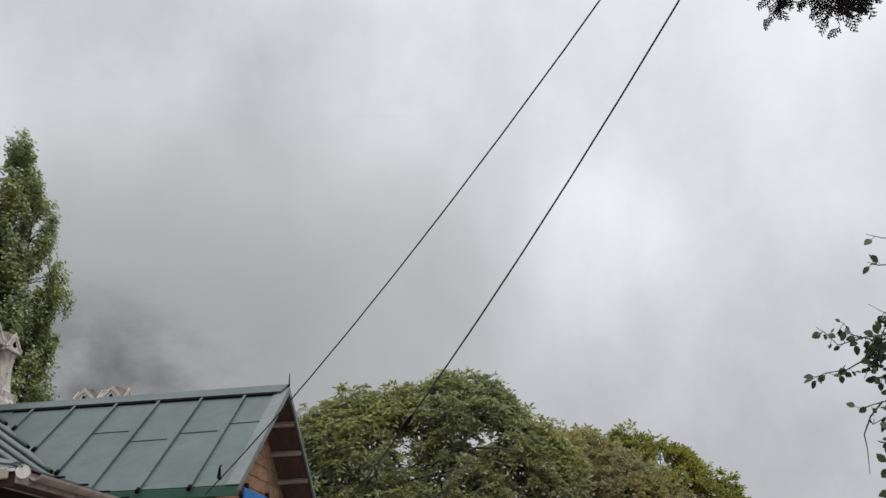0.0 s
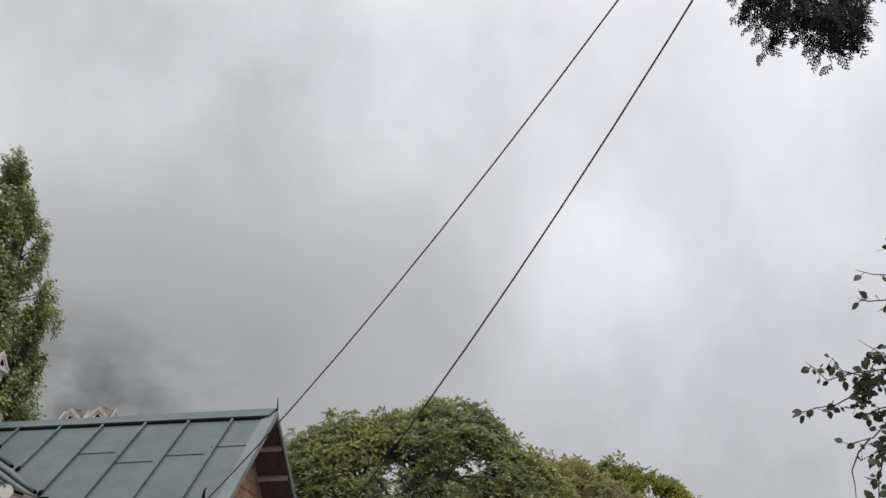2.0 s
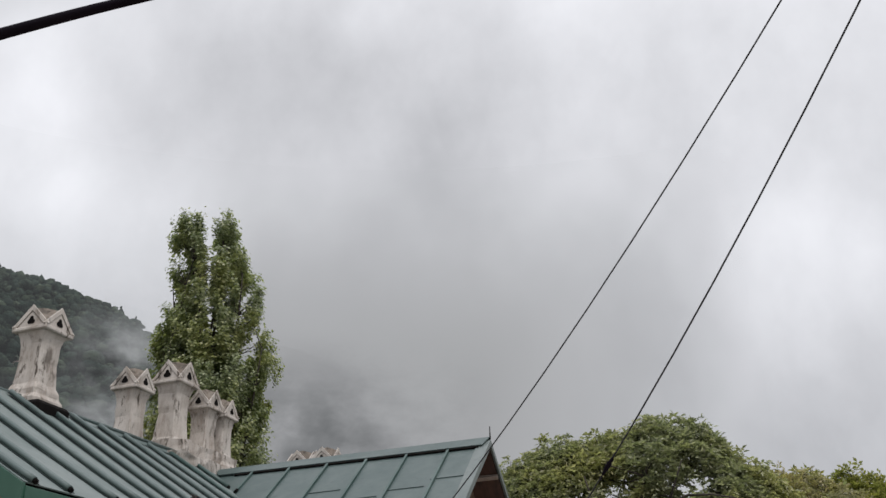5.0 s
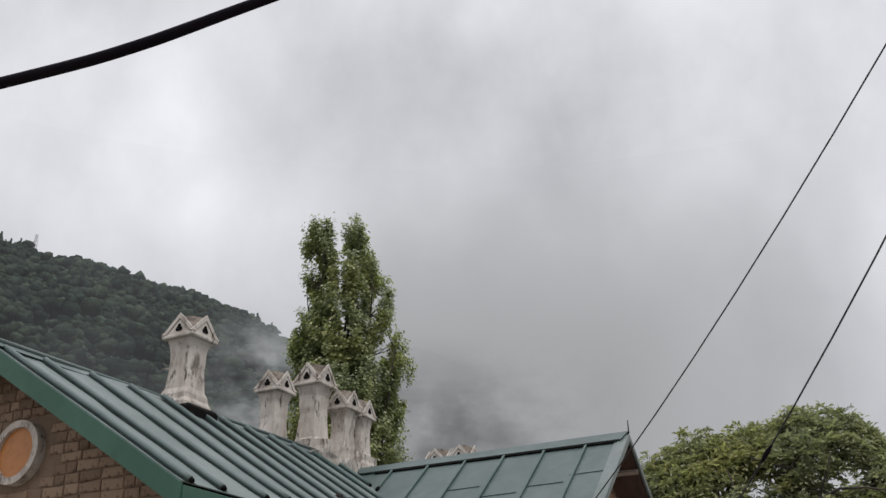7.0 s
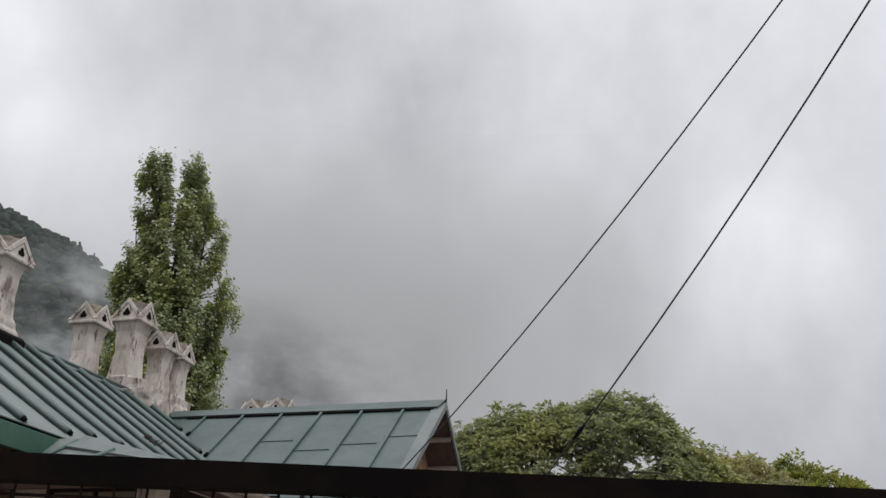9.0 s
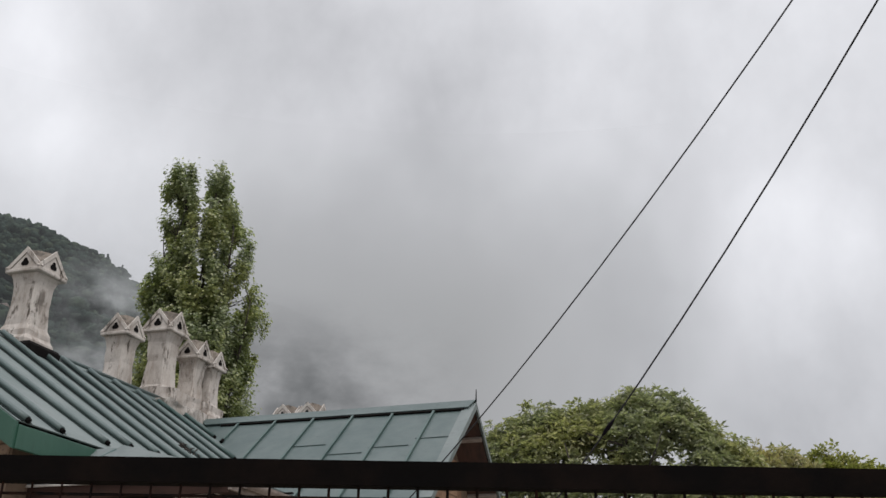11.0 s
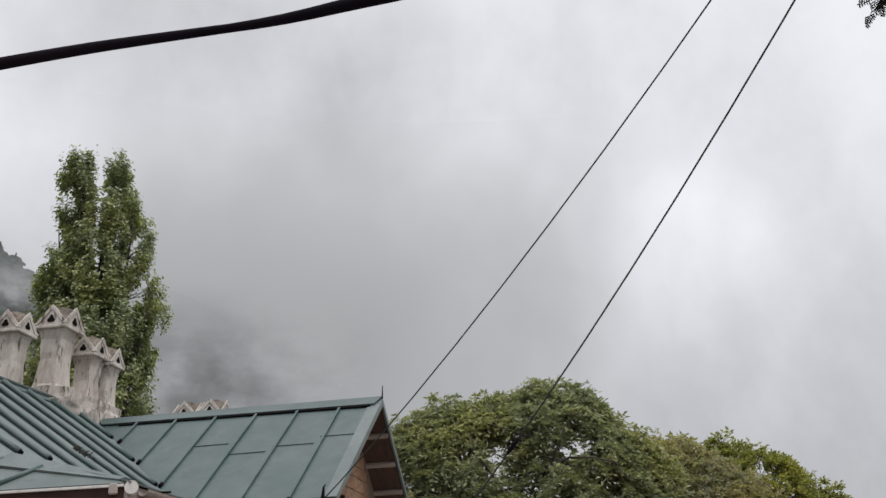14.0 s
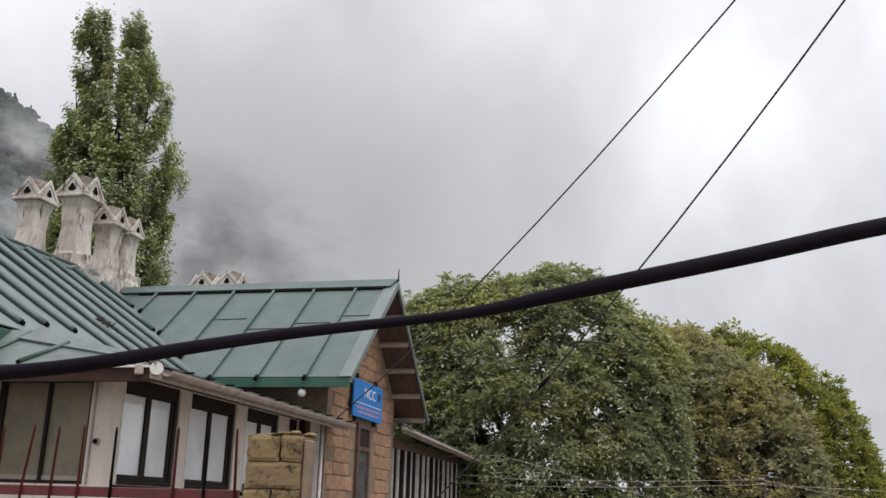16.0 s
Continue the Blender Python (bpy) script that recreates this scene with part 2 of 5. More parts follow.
def leaf_material(name, cols, through, rough=0.5):
    """Leaves that differ from one to the next, with light that comes through them."""
    k = Mat(name, rough, spec=0.35)
    c = k.ramp(k.island(), [(0.0, cols[0]), (0.45, cols[1]), (0.85, cols[2]), (1.0, cols[3])])
    c = k.mix(k.step(k.noise(0.55, 3), 0.42, 0.66), c, k.mix(1.0, c, (1.2, 1.12, 0.85), "MULTIPLY"))
    k.colour(c)
    tr = k.node("ShaderNodeBsdfTranslucent")
    k.link(k.mix(1.0, c, (1.15, 1.25, 0.75), "MULTIPLY"), tr.inputs["Color"])
    mx = k.node("ShaderNodeMixShader", Fac=through)
    k.link(k.b.outputs[0], mx.inputs[1])
    k.link(tr.outputs[0], mx.inputs[2])
    k.link(mx.outputs[0], k.t.nodes["Material Output"].inputs["Surface"])
    return k.m


POPLAR_LEAF = leaf_material("poplar_leaves", [(0.11, 0.14, 0.07), (0.205, 0.24, 0.125), (0.32, 0.35, 0.205), (0.52, 0.53, 0.40)], 0.42, 0.36)
WALNUT_LEAF = leaf_material("walnut_leaves", [(0.13, 0.15, 0.09), (0.235, 0.25, 0.155), (0.335, 0.345, 0.23), (0.48, 0.47, 0.36)], 0.45, 0.38)
BROWN_LEAF = leaf_material("turning_leaves", [(0.19, 0.185, 0.12), (0.29, 0.275, 0.185), (0.39, 0.345, 0.255), (0.30, 0.34, 0.19)], 0.42)
GOLD_LEAF = leaf_material("yellowing_leaves", [(0.14, 0.155, 0.05), (0.225, 0.235, 0.075), (0.31, 0.305, 0.10), (0.38, 0.34, 0.14)], 0.42)
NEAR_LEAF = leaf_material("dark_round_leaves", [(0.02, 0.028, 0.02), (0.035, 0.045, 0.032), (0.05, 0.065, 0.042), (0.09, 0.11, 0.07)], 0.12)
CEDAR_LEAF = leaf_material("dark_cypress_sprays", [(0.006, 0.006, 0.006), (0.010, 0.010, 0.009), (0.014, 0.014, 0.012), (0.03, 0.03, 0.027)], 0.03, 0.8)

k = Mat("far_forest", 0.95, spec=0.1)
c = k.ramp(k.island(), [(0.0, (0.018, 0.033, 0.026)), (0.5, (0.034, 0.054, 0.040)), (1.0, (0.066, 0.088, 0.058))])
c = k.mix(k.step(k.noise(0.35, 6, 0.7), 0.45, 0.7), c, (0.010, 0.018, 0.013))
k.colour(c).bump(k.noise(1.1, 5, 0.75), 1.0, 1.2)
FOREST = k.m


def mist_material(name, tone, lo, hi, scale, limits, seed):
    """Glowing see-through sheet painted as cloud before the hill: it thins out by its own noise and towards its ends,
    given as (value, none, full) along x and z.
    """
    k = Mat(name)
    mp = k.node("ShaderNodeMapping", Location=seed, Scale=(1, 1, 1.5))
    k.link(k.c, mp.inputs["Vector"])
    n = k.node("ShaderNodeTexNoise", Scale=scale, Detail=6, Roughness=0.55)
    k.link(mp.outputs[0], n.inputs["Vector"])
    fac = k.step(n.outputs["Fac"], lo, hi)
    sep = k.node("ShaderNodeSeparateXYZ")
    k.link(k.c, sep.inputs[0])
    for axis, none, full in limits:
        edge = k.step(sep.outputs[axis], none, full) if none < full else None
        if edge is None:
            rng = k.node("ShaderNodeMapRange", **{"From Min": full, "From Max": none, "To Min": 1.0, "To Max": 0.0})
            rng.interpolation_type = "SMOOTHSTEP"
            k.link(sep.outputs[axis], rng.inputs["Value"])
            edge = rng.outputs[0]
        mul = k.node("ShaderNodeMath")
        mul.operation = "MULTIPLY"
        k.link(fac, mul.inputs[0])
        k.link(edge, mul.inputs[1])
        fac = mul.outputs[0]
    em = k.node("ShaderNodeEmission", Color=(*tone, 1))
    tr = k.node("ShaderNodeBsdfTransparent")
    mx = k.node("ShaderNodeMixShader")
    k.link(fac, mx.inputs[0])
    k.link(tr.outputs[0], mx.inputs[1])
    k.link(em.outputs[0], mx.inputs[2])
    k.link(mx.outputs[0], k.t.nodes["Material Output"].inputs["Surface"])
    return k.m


# ---- building blocks ----
def box(bm, x0, x1, y0, y1, z0, z1, bevel=0.0):
    vs = [bm.verts.new((x, y, z)) for x in (x0, x1) for y in (y0, y1) for z in (z0, z1)]
    fs = [bm.faces.new([vs[i] for i in q]) for q in ((0, 1, 3, 2), (4, 6, 7, 5), (0, 4, 5, 1), (2, 3, 7, 6), (0, 2, 6, 4), (1, 5, 7, 3))]
    if bevel:
        bmesh.ops.bevel(bm, geom=list({e for f in fs for e in f.edges}), offset=bevel, segments=1, affect="EDGES")
    return bm


def boxes(*rows, bevel=0.0):
    bm = bmesh.new()
    for r in rows:
        box(bm, *r, bevel=bevel)
    return bm


def tube(bm, pts, radii, sides=8, caps=True):
    """A round bar through the points; radii: one for all, or one each."""
    pts = [Vector(p) for p in pts]
    radii = [float(q) for q in (radii if isinstance(radii, (list, tuple)) else [radii] * len(pts))]
    rings, side = [], None
    for i, p in enumerate(pts):
        way = (pts[min(i + 1, len(pts) - 1)] - pts[max(i - 1, 0)]).normalized()
        if side is None:
            side = way.cross(Vector((0, 0, 1)) if abs(way.z) < 0.9 else Vector((1, 0, 0))).normalized()
        side = (side - way * side.dot(way)).normalized()
        other = way.cross(side)
        rings.append([bm.verts.new(p + radii[i] * (math.cos(a) * side + math.sin(a) * other)) for a in (2 * math.pi * j / sides for j in range(sides))])
    for a, b in zip(rings, rings[1:]):
        for j in range(sides):
            f = bm.faces.new((a[j], a[(j + 1) % sides], b[(j + 1) % sides], b[j]))
            f.smooth = True
    if caps:
        bm.faces.new(rings[0][::-1])
        bm.faces.new(rings[-1])
    return bm


def slab(bm, quad, thick):
    """A plate with its upper face on the corners, given anticlockwise from above."""
    top = [Vector(p) for p in quad]
    n = (top[1] - top[0]).cross(top[2] - top[0]).normalized()
    a = [bm.verts.new(p) for p in top]
    b = [bm.verts.new(p - n * thick) for p in top]
    bm.faces.new(a)
    bm.faces.new(b[::-1])
    for i in range(len(a)):
        j = (i + 1) % len(a)
        bm.faces.new((a[i], b[i], b[j], a[j]))
    return bm


def prism(bm, outline, axis, lo, hi):
    """A block with that outline, drawn out along an axis; the outline's points are in the order of the two other axes."""
    def at(p, v):
        return {"x": (v, p[0], p[1]), "y": (p[0], v, p[1]), "z": (p[0], p[1], v)}[axis]
    a = [bm.verts.new(at(p, lo)) for p in outline]
    b = [bm.verts.new(at(p, hi)) for p in outline]
    bm.faces.new(a)
    bm.faces.new(b[::-1])
    for i in range(len(a)):
        j = (i + 1) % len(a)
        bm.faces.new((a[i], b[i], b[j], a[j]))
    return bm


def mesh_of(name, bm, material):
    bmesh.ops.recalc_face_normals(bm, faces=bm.faces)
    me = bpy.data.meshes.new(name)
    bm.to_mesh(me)
    bm.free()
    me.materials.append(material)
    return me


def part(name, bm, material, parent, label=""):
    return under(new(name, mesh_of(name, bm, material)), parent, label)


def under(ob, parent, label=""):
    """Puts a mesh that is drawn in the world's own metres under its thing or part."""
    ob.parent = parent
    up = parent
    while up:
        ob.location -= up.location
        up = up.parent
    return tagged(ob, label)


def thing(name, bm, material, label, category, group="", kind=""):
    return tagged(new(name, mesh_of(name, bm, material)), label, category, group, kind)


def empty(name, label, category, at=(0, 0, 0), group="", kind=""):
    ob = new(name)
    ob.location = at
    return tagged(ob, label, category, group, kind)


def from_arrays(name, verts, faces, material, smooth=False):
    me = bpy.data.meshes.new(name)
    me.from_pydata([tuple(v) for v in verts], [], [tuple(f) for f in faces])
    if smooth:
        me.polygons.foreach_set("use_smooth", [True] * len(me.polygons))
    me.materials.append(material)
    me.update()
    return me


rng = np.random.default_rng(7)


# ---- ground, hill and far distance ----
def ground():
    bm = bmesh.new()
    n = 24
    grid = [[None] * (n + 1) for _ in range(n + 1)]
    for i in range(n + 1):
        for j in range(n + 1):
            u, v = 2 * i / n - 1, 2 * j / n - 1
            x, y = 2500 * u * abs(u) ** 2, 2500 * v * abs(v) ** 2
            grid[i][j] = bm.verts.new((x, y, -0.02))
    for i in range(n):
        for j in range(n):
            bm.faces.new((grid[i][j], grid[i + 1][j], grid[i + 1][j + 1], grid[i][j + 1]))
    thing("ground", bm, GROUND, "grassy earth round the cottage", "ground", kind="structure")


ground()

SKYLINE_AZ = [-95, -75, -60, -54, -51, -47, -43, -40, -36.6, -32, -28.6, -25.7, -23, -19, -14, -8]
SKYLINE_EL = [26.2, 25.6, 24.4, 23.3, 22.95, 22.25, 21.6, 20.85, 19.5, 19.1, 18.6, 17.4, 15.9, 12.6, 8.2, 2.8]


def hill_height(az, r):
    """The hill's height at an azimuth in degrees and a distance from the terrace."""
    top = 470 * math.tan(radians(float(np.interp(az, SKYLINE_AZ, SKYLINE_EL))))
    t = min(max((r - 90) / 380, 0), 1)
    p = Vector((r * math.sin(radians(az)) / 60, r * math.cos(radians(az)) / 60, 0))
    fold = noise.noise(p) * 14 * t * (1.15 - t) * 2
    return max(0.0, top * t ** 0.92 * (1 if r <= 470 else 1 - (r - 470) / 700) - 8 * (1 - t) + fold)


def hill():
    bm = bmesh.new()
    azs = np.linspace(-95, -8, 90)
    rs = np.concatenate([np.linspace(70, 470, 34), [520, 600, 700]])
    g = [[bm.verts.new((r * math.sin(radians(a)), r * math.cos(radians(a)), hill_height(a, r) - 0.05)) for r in rs] for a in azs]
    for i in range(len(azs) - 1):
        for j in range(len(rs) - 1):
            bm.faces.new((g[i][j], g[i + 1][j], g[i + 1][j + 1], g[i][j + 1])).smooth = True
    thing("hill", bm, HILL_SOIL, "steep wooded hillside rising into cloud", "hill", kind="structure")


hill()


# azimuth, distance, half width, half depth and height of the houses in the clearings
HILL_HOUSES = [(-46.9, 248, 1.4, 1.2, 1.9), (-46.2, 246, 0.8, 0.9, 1.5), (-44.2, 252, 1.3, 1.2, 1.9), (-25.4, 288, 1.6, 1.4, 2.4)]


def forest():
    """Trees by the thousand on the hillside, each a heap of leafy clumps: rounded crowns, and pointed conifers among them."""
    bm = bmesh.new()
    bmesh.ops.create_icosphere(bm, subdivisions=1, radius=1)
    v0 = np.array([p.co[:] for p in bm.verts])
    f0 = np.array([[q.index for q in p.verts] for p in bm.faces])
    bm.free()
    centres, sizes, flat = [], [], []
    while len(centres) < 56000:
        az = rng.uniform(-66, -12)
        r = 110 + 362 * math.sqrt(rng.uniform(0.02, 1))
        if rng.random() < 0.14:
            r = rng.uniform(452, 472)
        z = hill_height(az, r)
        if z < 12 or any(abs(az - h[0]) < 0.9 and h[1] - 13 < r < h[1] + 5 for h in HILL_HOUSES):
            continue
        base = np.array((r * math.sin(radians(az)), r * math.cos(radians(az)), z))
        conifer = rng.random() < 0.05
        w = rng.uniform(2.8, 7.4) * (0.5 if conifer else 1)
        h = w * (rng.uniform(3.4, 4.8) if conifer else rng.uniform(1.2, 1.8))
        for i in range(20):
            if conifer:
                t = i / 19
                d = np.array((rng.normal(0, 0.3), rng.normal(0, 0.3), 0)) * w * (1 - t)
                centres.append(base + d + (0, 0, h * t))
                sizes.append(max(0.45, w * (0.95 - 0.8 * t)))
                flat.append(0.55 + 0.6 * t)
            else:
                d = rng.normal(0, 1, 3)
                d /= np.linalg.norm(d)
                d[2] = abs(d[2]) * 1.1 - 0.25
                centres.append(base + d * (w * 0.8, w * 0.8, h * 0.55) + (0, 0, h * 0.35))
                sizes.append(w * rng.uniform(0.16, 0.42))
                flat.append(rng.uniform(0.6, 0.95))
    n = len(centres)
    size = np.array(sizes)[:, None, None] * np.stack([np.ones(n), np.ones(n), np.array(flat)], 1)[:, None, :]
    p = v0[None] * (1 + rng.normal(0, 0.2, (n, len(v0), 1))) * size + np.array(centres)[:, None, :]
    f = f0[None] + (np.arange(n) * len(v0))[:, None, None]
    me = from_arrays("hill_forest", p.reshape(-1, 3), f.reshape(-1, 3), FOREST)
    me.polygons.foreach_set("use_smooth", np.ones(len(me.polygons), dtype=bool))
    tagged(new("hill_forest", me), "dense dark-green forest covering the misty hillside", "forest", kind="stuff")


forest()


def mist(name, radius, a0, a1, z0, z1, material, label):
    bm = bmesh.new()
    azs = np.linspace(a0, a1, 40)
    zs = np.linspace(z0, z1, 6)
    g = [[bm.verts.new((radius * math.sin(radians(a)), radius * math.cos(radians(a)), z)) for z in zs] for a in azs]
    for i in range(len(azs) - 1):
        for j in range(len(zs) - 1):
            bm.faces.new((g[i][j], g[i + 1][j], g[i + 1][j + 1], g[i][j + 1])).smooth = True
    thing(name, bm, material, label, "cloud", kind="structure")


# haze and cloud are painted on curved sheets that glow a fixed grey
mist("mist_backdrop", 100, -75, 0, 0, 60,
     mist_material("painted_hill_haze", (0.40, 0.42, 0.435), -0.05, 2.7, 0.03, [(2, 70, 42), (0, 0, -15)], (0, 0, 0)), "thin glowing sheet of painted grey haze before the hillside")
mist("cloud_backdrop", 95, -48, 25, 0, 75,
     mist_material("painted_low_cloud", (0.32, 0.325, 0.335), -0.75, 0.34, 0.055, [(0, -58, -48), (0, 5, -30), (2, 62, 32), (2, 10, 25)], (13, 4, 7)), "glowing see-through sheet painted as low grey cloud before the hillside")


# dark grey sheet paints the dim, misted hillside beside the poplar
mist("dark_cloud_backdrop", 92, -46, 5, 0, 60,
     mist_material("painted_dark_mist", (0.105, 0.11, 0.115), 0.27, 0.70, 0.085, [(0, -53, -45), (0, -22, -41), (2, 37, 25)], (3, 9, 2)), "dark see-through sheet of painted mist under the hilltop")


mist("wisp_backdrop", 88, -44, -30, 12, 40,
     mist_material("painted_pale_wisp", (0.36, 0.37, 0.38), 0.34, 0.72, 0.11, [(0, -59.5, -55.5), (0, -48, -54), (2, 38, 30), (2, 18, 26)], (5, 1, 8)), "glowing see-through sheet painted as a pale wisp over the forest")


def hill_house(az, r, w, d, h):
    z = hill_height(az, r)
    x, y = r * math.sin(radians(az)), r * math.cos(radians(az))
    top = empty("hill_house", "small white house among the trees of the hillside", "house", (x, y, z), "houses on the hill")
    part("wall", boxes((x - w, x + w, y - d, y + d, z - 2, z + h)), ENAMEL, top)
    bm = prism(bmesh.new(), [(y - d - 0.5, z + h), (y + d + 0.5, z + h), (y, z + h + d * 0.7)], "x", x - w - 0.5, x + w + 0.5)
    part("roof", bm, GUTTER, top)
    part("window", boxes((x - w * 0.6, x - w * 0.2, y - d - 0.1, y - d + 0.1, z + h * 0.3, z + h * 0.75)), SOOT_SHADE, top)
    part("window", boxes((x + w * 0.2, x + w * 0.6, y - d - 0.1, y - d + 0.1, z + h * 0.3, z + h * 0.75)), SOOT_SHADE, top)


for row in HILL_HOUSES:
    hill_house(*row)


def mast():
    az, r = -52.6, 468
    x, y, z = r * math.sin(radians(az)), r * math.cos(radians(az)), hill_height(az, r)
    top = empty("lattice_mast", "slender steel lattice mast on the hilltop", "mast", (x, y, z))
    for sx, sy in ((-1, -1), (1, -1), (1, 1), (-1, 1)):
        part("leg", tube(bmesh.new(), [(x + sx * 1.2, y + sy * 1.2, z - 2), (x + sx * 0.35, y + sy * 0.35, z + 17)], 0.16, 5), STEEL, top)
    for i in range(7):
        q = 1.2 - 0.12 * i
        zz = z + 2.3 * i + 1
        part("brace", tube(bmesh.new(), [(x - q, y - q, zz), (x + q, y - q, zz + 1.6), (x + q, y + q, zz), (x - q, y + q, zz + 1.6), (x - q, y - q, zz)], 0.1, 4), STEEL, top)


mast()

# ---- the cottage ----
cottage = empty("cottage", "stone hill cottage with green sheet-metal roofs and limewashed chimneys", "house", (-8, 12, 0))

RIDGE_X, RIDGE_Z = -9.72, 5.19
EAVE_X, EAVE_Z = -6.72, 3.2
VERGE_Y, BACK_Y = 7.35, 19.6
GUT_X, GUT_Z = -4.95, 2.80
WING_Y, WING_Z = 14.6, 5.05
WING_EAVE_Y, WING_EAVE_Z = 12.5, 3.31
WING_X = -4.72


def left_z(x):
    """Height of the main roof's garden slope, with its flatter foot over the porch."""
    pts = [(RIDGE_X, RIDGE_Z), (-7.55, 3.735), (-7.0, 3.39), (EAVE_X, EAVE_Z + 0.02), (-6.2, 3.05), (-5.6, 2.925), (GUT_X, GUT_Z)]
    return float(np.interp(x, [p[0] for p in pts], [p[1] for p in pts]))


def wing_z(y):
    return WING_Z - (WING_Z - WING_EAVE_Z) * abs(WING_Y - y) / (WING_Y - WING_EAVE_Y)


def valley_y(x):
    """Where the main roof runs into the front slope of the cross wing."""
    return WING_Y - (WING_Z - left_z(x)) * (WING_Y - WING_EAVE_Y) / (WING_Z - WING_EAVE_Z)


def sheet_strip(xs, y0, y1, thick=0.012):
    """A sheet of the main roof between two ys (numbers, or functions of x), following its slope."""
    bm = bmesh.new()
    f0 = y0 if callable(y0) else (lambda x: y0)
    f1 = y1 if callable(y1) else (lambda x: y1)
    for a, b in zip(xs, xs[1:]):
        slab(bm, [(a, f0(a), left_z(a)), (b, f0(b), left_z(b)), (b, f1(b), left_z(b)), (a, f1(a), left_z(a))], thick)
    bmesh.ops.remove_doubles(bm, verts=bm.verts, dist=1e-4)
    return bm


roof = part("roof", sheet_strip([RIDGE_X, -8.6, -7.55, -7.0, EAVE_X], VERGE_Y, 9.35), ROOF_DARK, cottage, "green-painted metal roof with raised batten rolls")
XS = [RIDGE_X, -8.6, -7.55, -7.0, EAVE_X, -6.2, -5.6, GUT_X]
part("roof_sheet", sheet_strip(XS, 9.35, lambda x: max(9.4, valley_y(x) if x < -6.9 else 13.3 if x > -6.6 else 12.5)), ROOF_DARK, roof)
# far slope of the main roof
bm = bmesh.new()
slab(bm, [(RIDGE_X, VERGE_Y, RIDGE_Z), (RIDGE_X, BACK_Y, RIDGE_Z), (-12.9, BACK_Y, 3.1), (-12.9, VERGE_Y, 3.1)], 0.012)
slab(bm, [(RIDGE_X, 16.5, RIDGE_Z), (-6.7, 16.5, 3.2), (-6.7, BACK_Y, 3.2), (RIDGE_X, BACK_Y, RIDGE_Z)], 0.012)
part("roof_sheet", bm, ROOF, roof)
# porch: its own small hipped front
HIP = (-6.42, 8.44, 3.19)
bm = bmesh.new()
slab(bm, [(-7.05, 7.98, 2.80), (GUT_X - 0.05, 7.98, 2.80), HIP, (-7.05, 8.44, 3.19)], 0.012)
part("porch_sheet", bm, ROOF_PALE, roof, "weathered grey-green sheet over the porch")
bm = bmesh.new()
slab(bm, [(GUT_X, 7.98, 2.81), (GUT_X, 9.36, 2.80), (-6.2, 9.36, 3.06), (HIP[0], 9.36, 3.1), HIP], 0.012)
part("porch_sheet", bm, ROOF_PALE, roof, "weathered grey-green sheet over the porch")


def roll(parent, pts, r=0.03, knob=True):
    """A batten roll with a dark rounded end."""
    bm = tube(bmesh.new(), pts, r, 8)
    r = 0.03 if isinstance(r, list) else r
    part("batten_roll", bm, ROOF_ROLL if len(pts) > 3 else ROLL, parent)
    if knob:
        p, q = Vector(pts[-1]), Vector(pts[-2])
        w = (p - q).normalized()
        part("roll_end", tube(bmesh.new(), [p - w * 0.01, p + w * 0.03], [r * 0.95, r * 0.8], 8), SOOT_SHADE, parent)


ROLL_YS = [7.45, 8.02, 8.70, 9.35, 9.95] + [9.95 + 0.575 * i for i in range(1, 8)]
ROLL_END_Y = [7.45, 8.02, 8.70, 9.35, 9.95, 10.5, 11.1, 11.7, 12.3]
ROLL_END_X = [EAVE_X, -6.75, -6.85, -7.02, -7.1, -6.6, -6.1, -5.7, -5.5]
for y in ROLL_YS:
    top = RIDGE_X + 0.16
    end = float(np.interp(y, ROLL_END_Y, ROLL_END_X))
    xs = [x for x in (-8.6, -8.0, -7.55, -7.2, -7.0, -6.85, EAVE_X, -6.45, -6.2, -5.9, -5.6, -5.3) if x < end - 0.03]
    if y > 11.9:
        # stop at the valley
        lim = top
        for x in np.linspace(top, -6.0, 60):
            if valley_y(x) > y + 0.06:
                lim = x
        end = min(end, lim)
        xs = [x for x in xs if x < end - 0.1]
    if end - top > 0.4:
        line = [top, *xs, end]
        wob = rng.normal(0, 0.006)
        wave = [wob * i + rng.normal(0, 0.007) for i in range(len(line))]
        roll(roof, [(x, y + q, left_z(x) + 0.026) for x, q in zip(line, wave)], [0.035] * len(line), True)
        # dark strips paint the contact shadow along both sides of the roll
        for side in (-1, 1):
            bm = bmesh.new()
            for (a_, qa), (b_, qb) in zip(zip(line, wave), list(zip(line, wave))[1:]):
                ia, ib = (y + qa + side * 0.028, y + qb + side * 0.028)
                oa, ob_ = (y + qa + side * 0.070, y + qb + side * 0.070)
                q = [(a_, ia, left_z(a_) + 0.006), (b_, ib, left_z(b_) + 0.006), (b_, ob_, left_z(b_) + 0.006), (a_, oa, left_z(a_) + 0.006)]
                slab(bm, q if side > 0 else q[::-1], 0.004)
            part("roll_foot", bm, ROLL_SHADE, roof)
part("hip_flashing", slab(slab(bmesh.new(), [(HIP[0] - 0.1, HIP[1] - 0.16, HIP[2] - 0.10), (GUT_X - 0.12, 8.0, 2.835), (GUT_X - 0.1, 8.06, 2.86), (HIP[0], HIP[1], HIP[2] + 0.025)], 0.02), [(HIP[0], HIP[1], HIP[2] + 0.025), (GUT_X - 0.1, 8.06, 2.86), (GUT_X - 0.12, 8.3, 2.865), (HIP[0] + 0.1, 8.8, 3.165)], 0.02), ROOF_PALE, roof, "pale folded hip flashing")
roll(roof, [(-6.45, 8.38, 3.15), (-6.75, 8.0, 2.83)], 0.024)
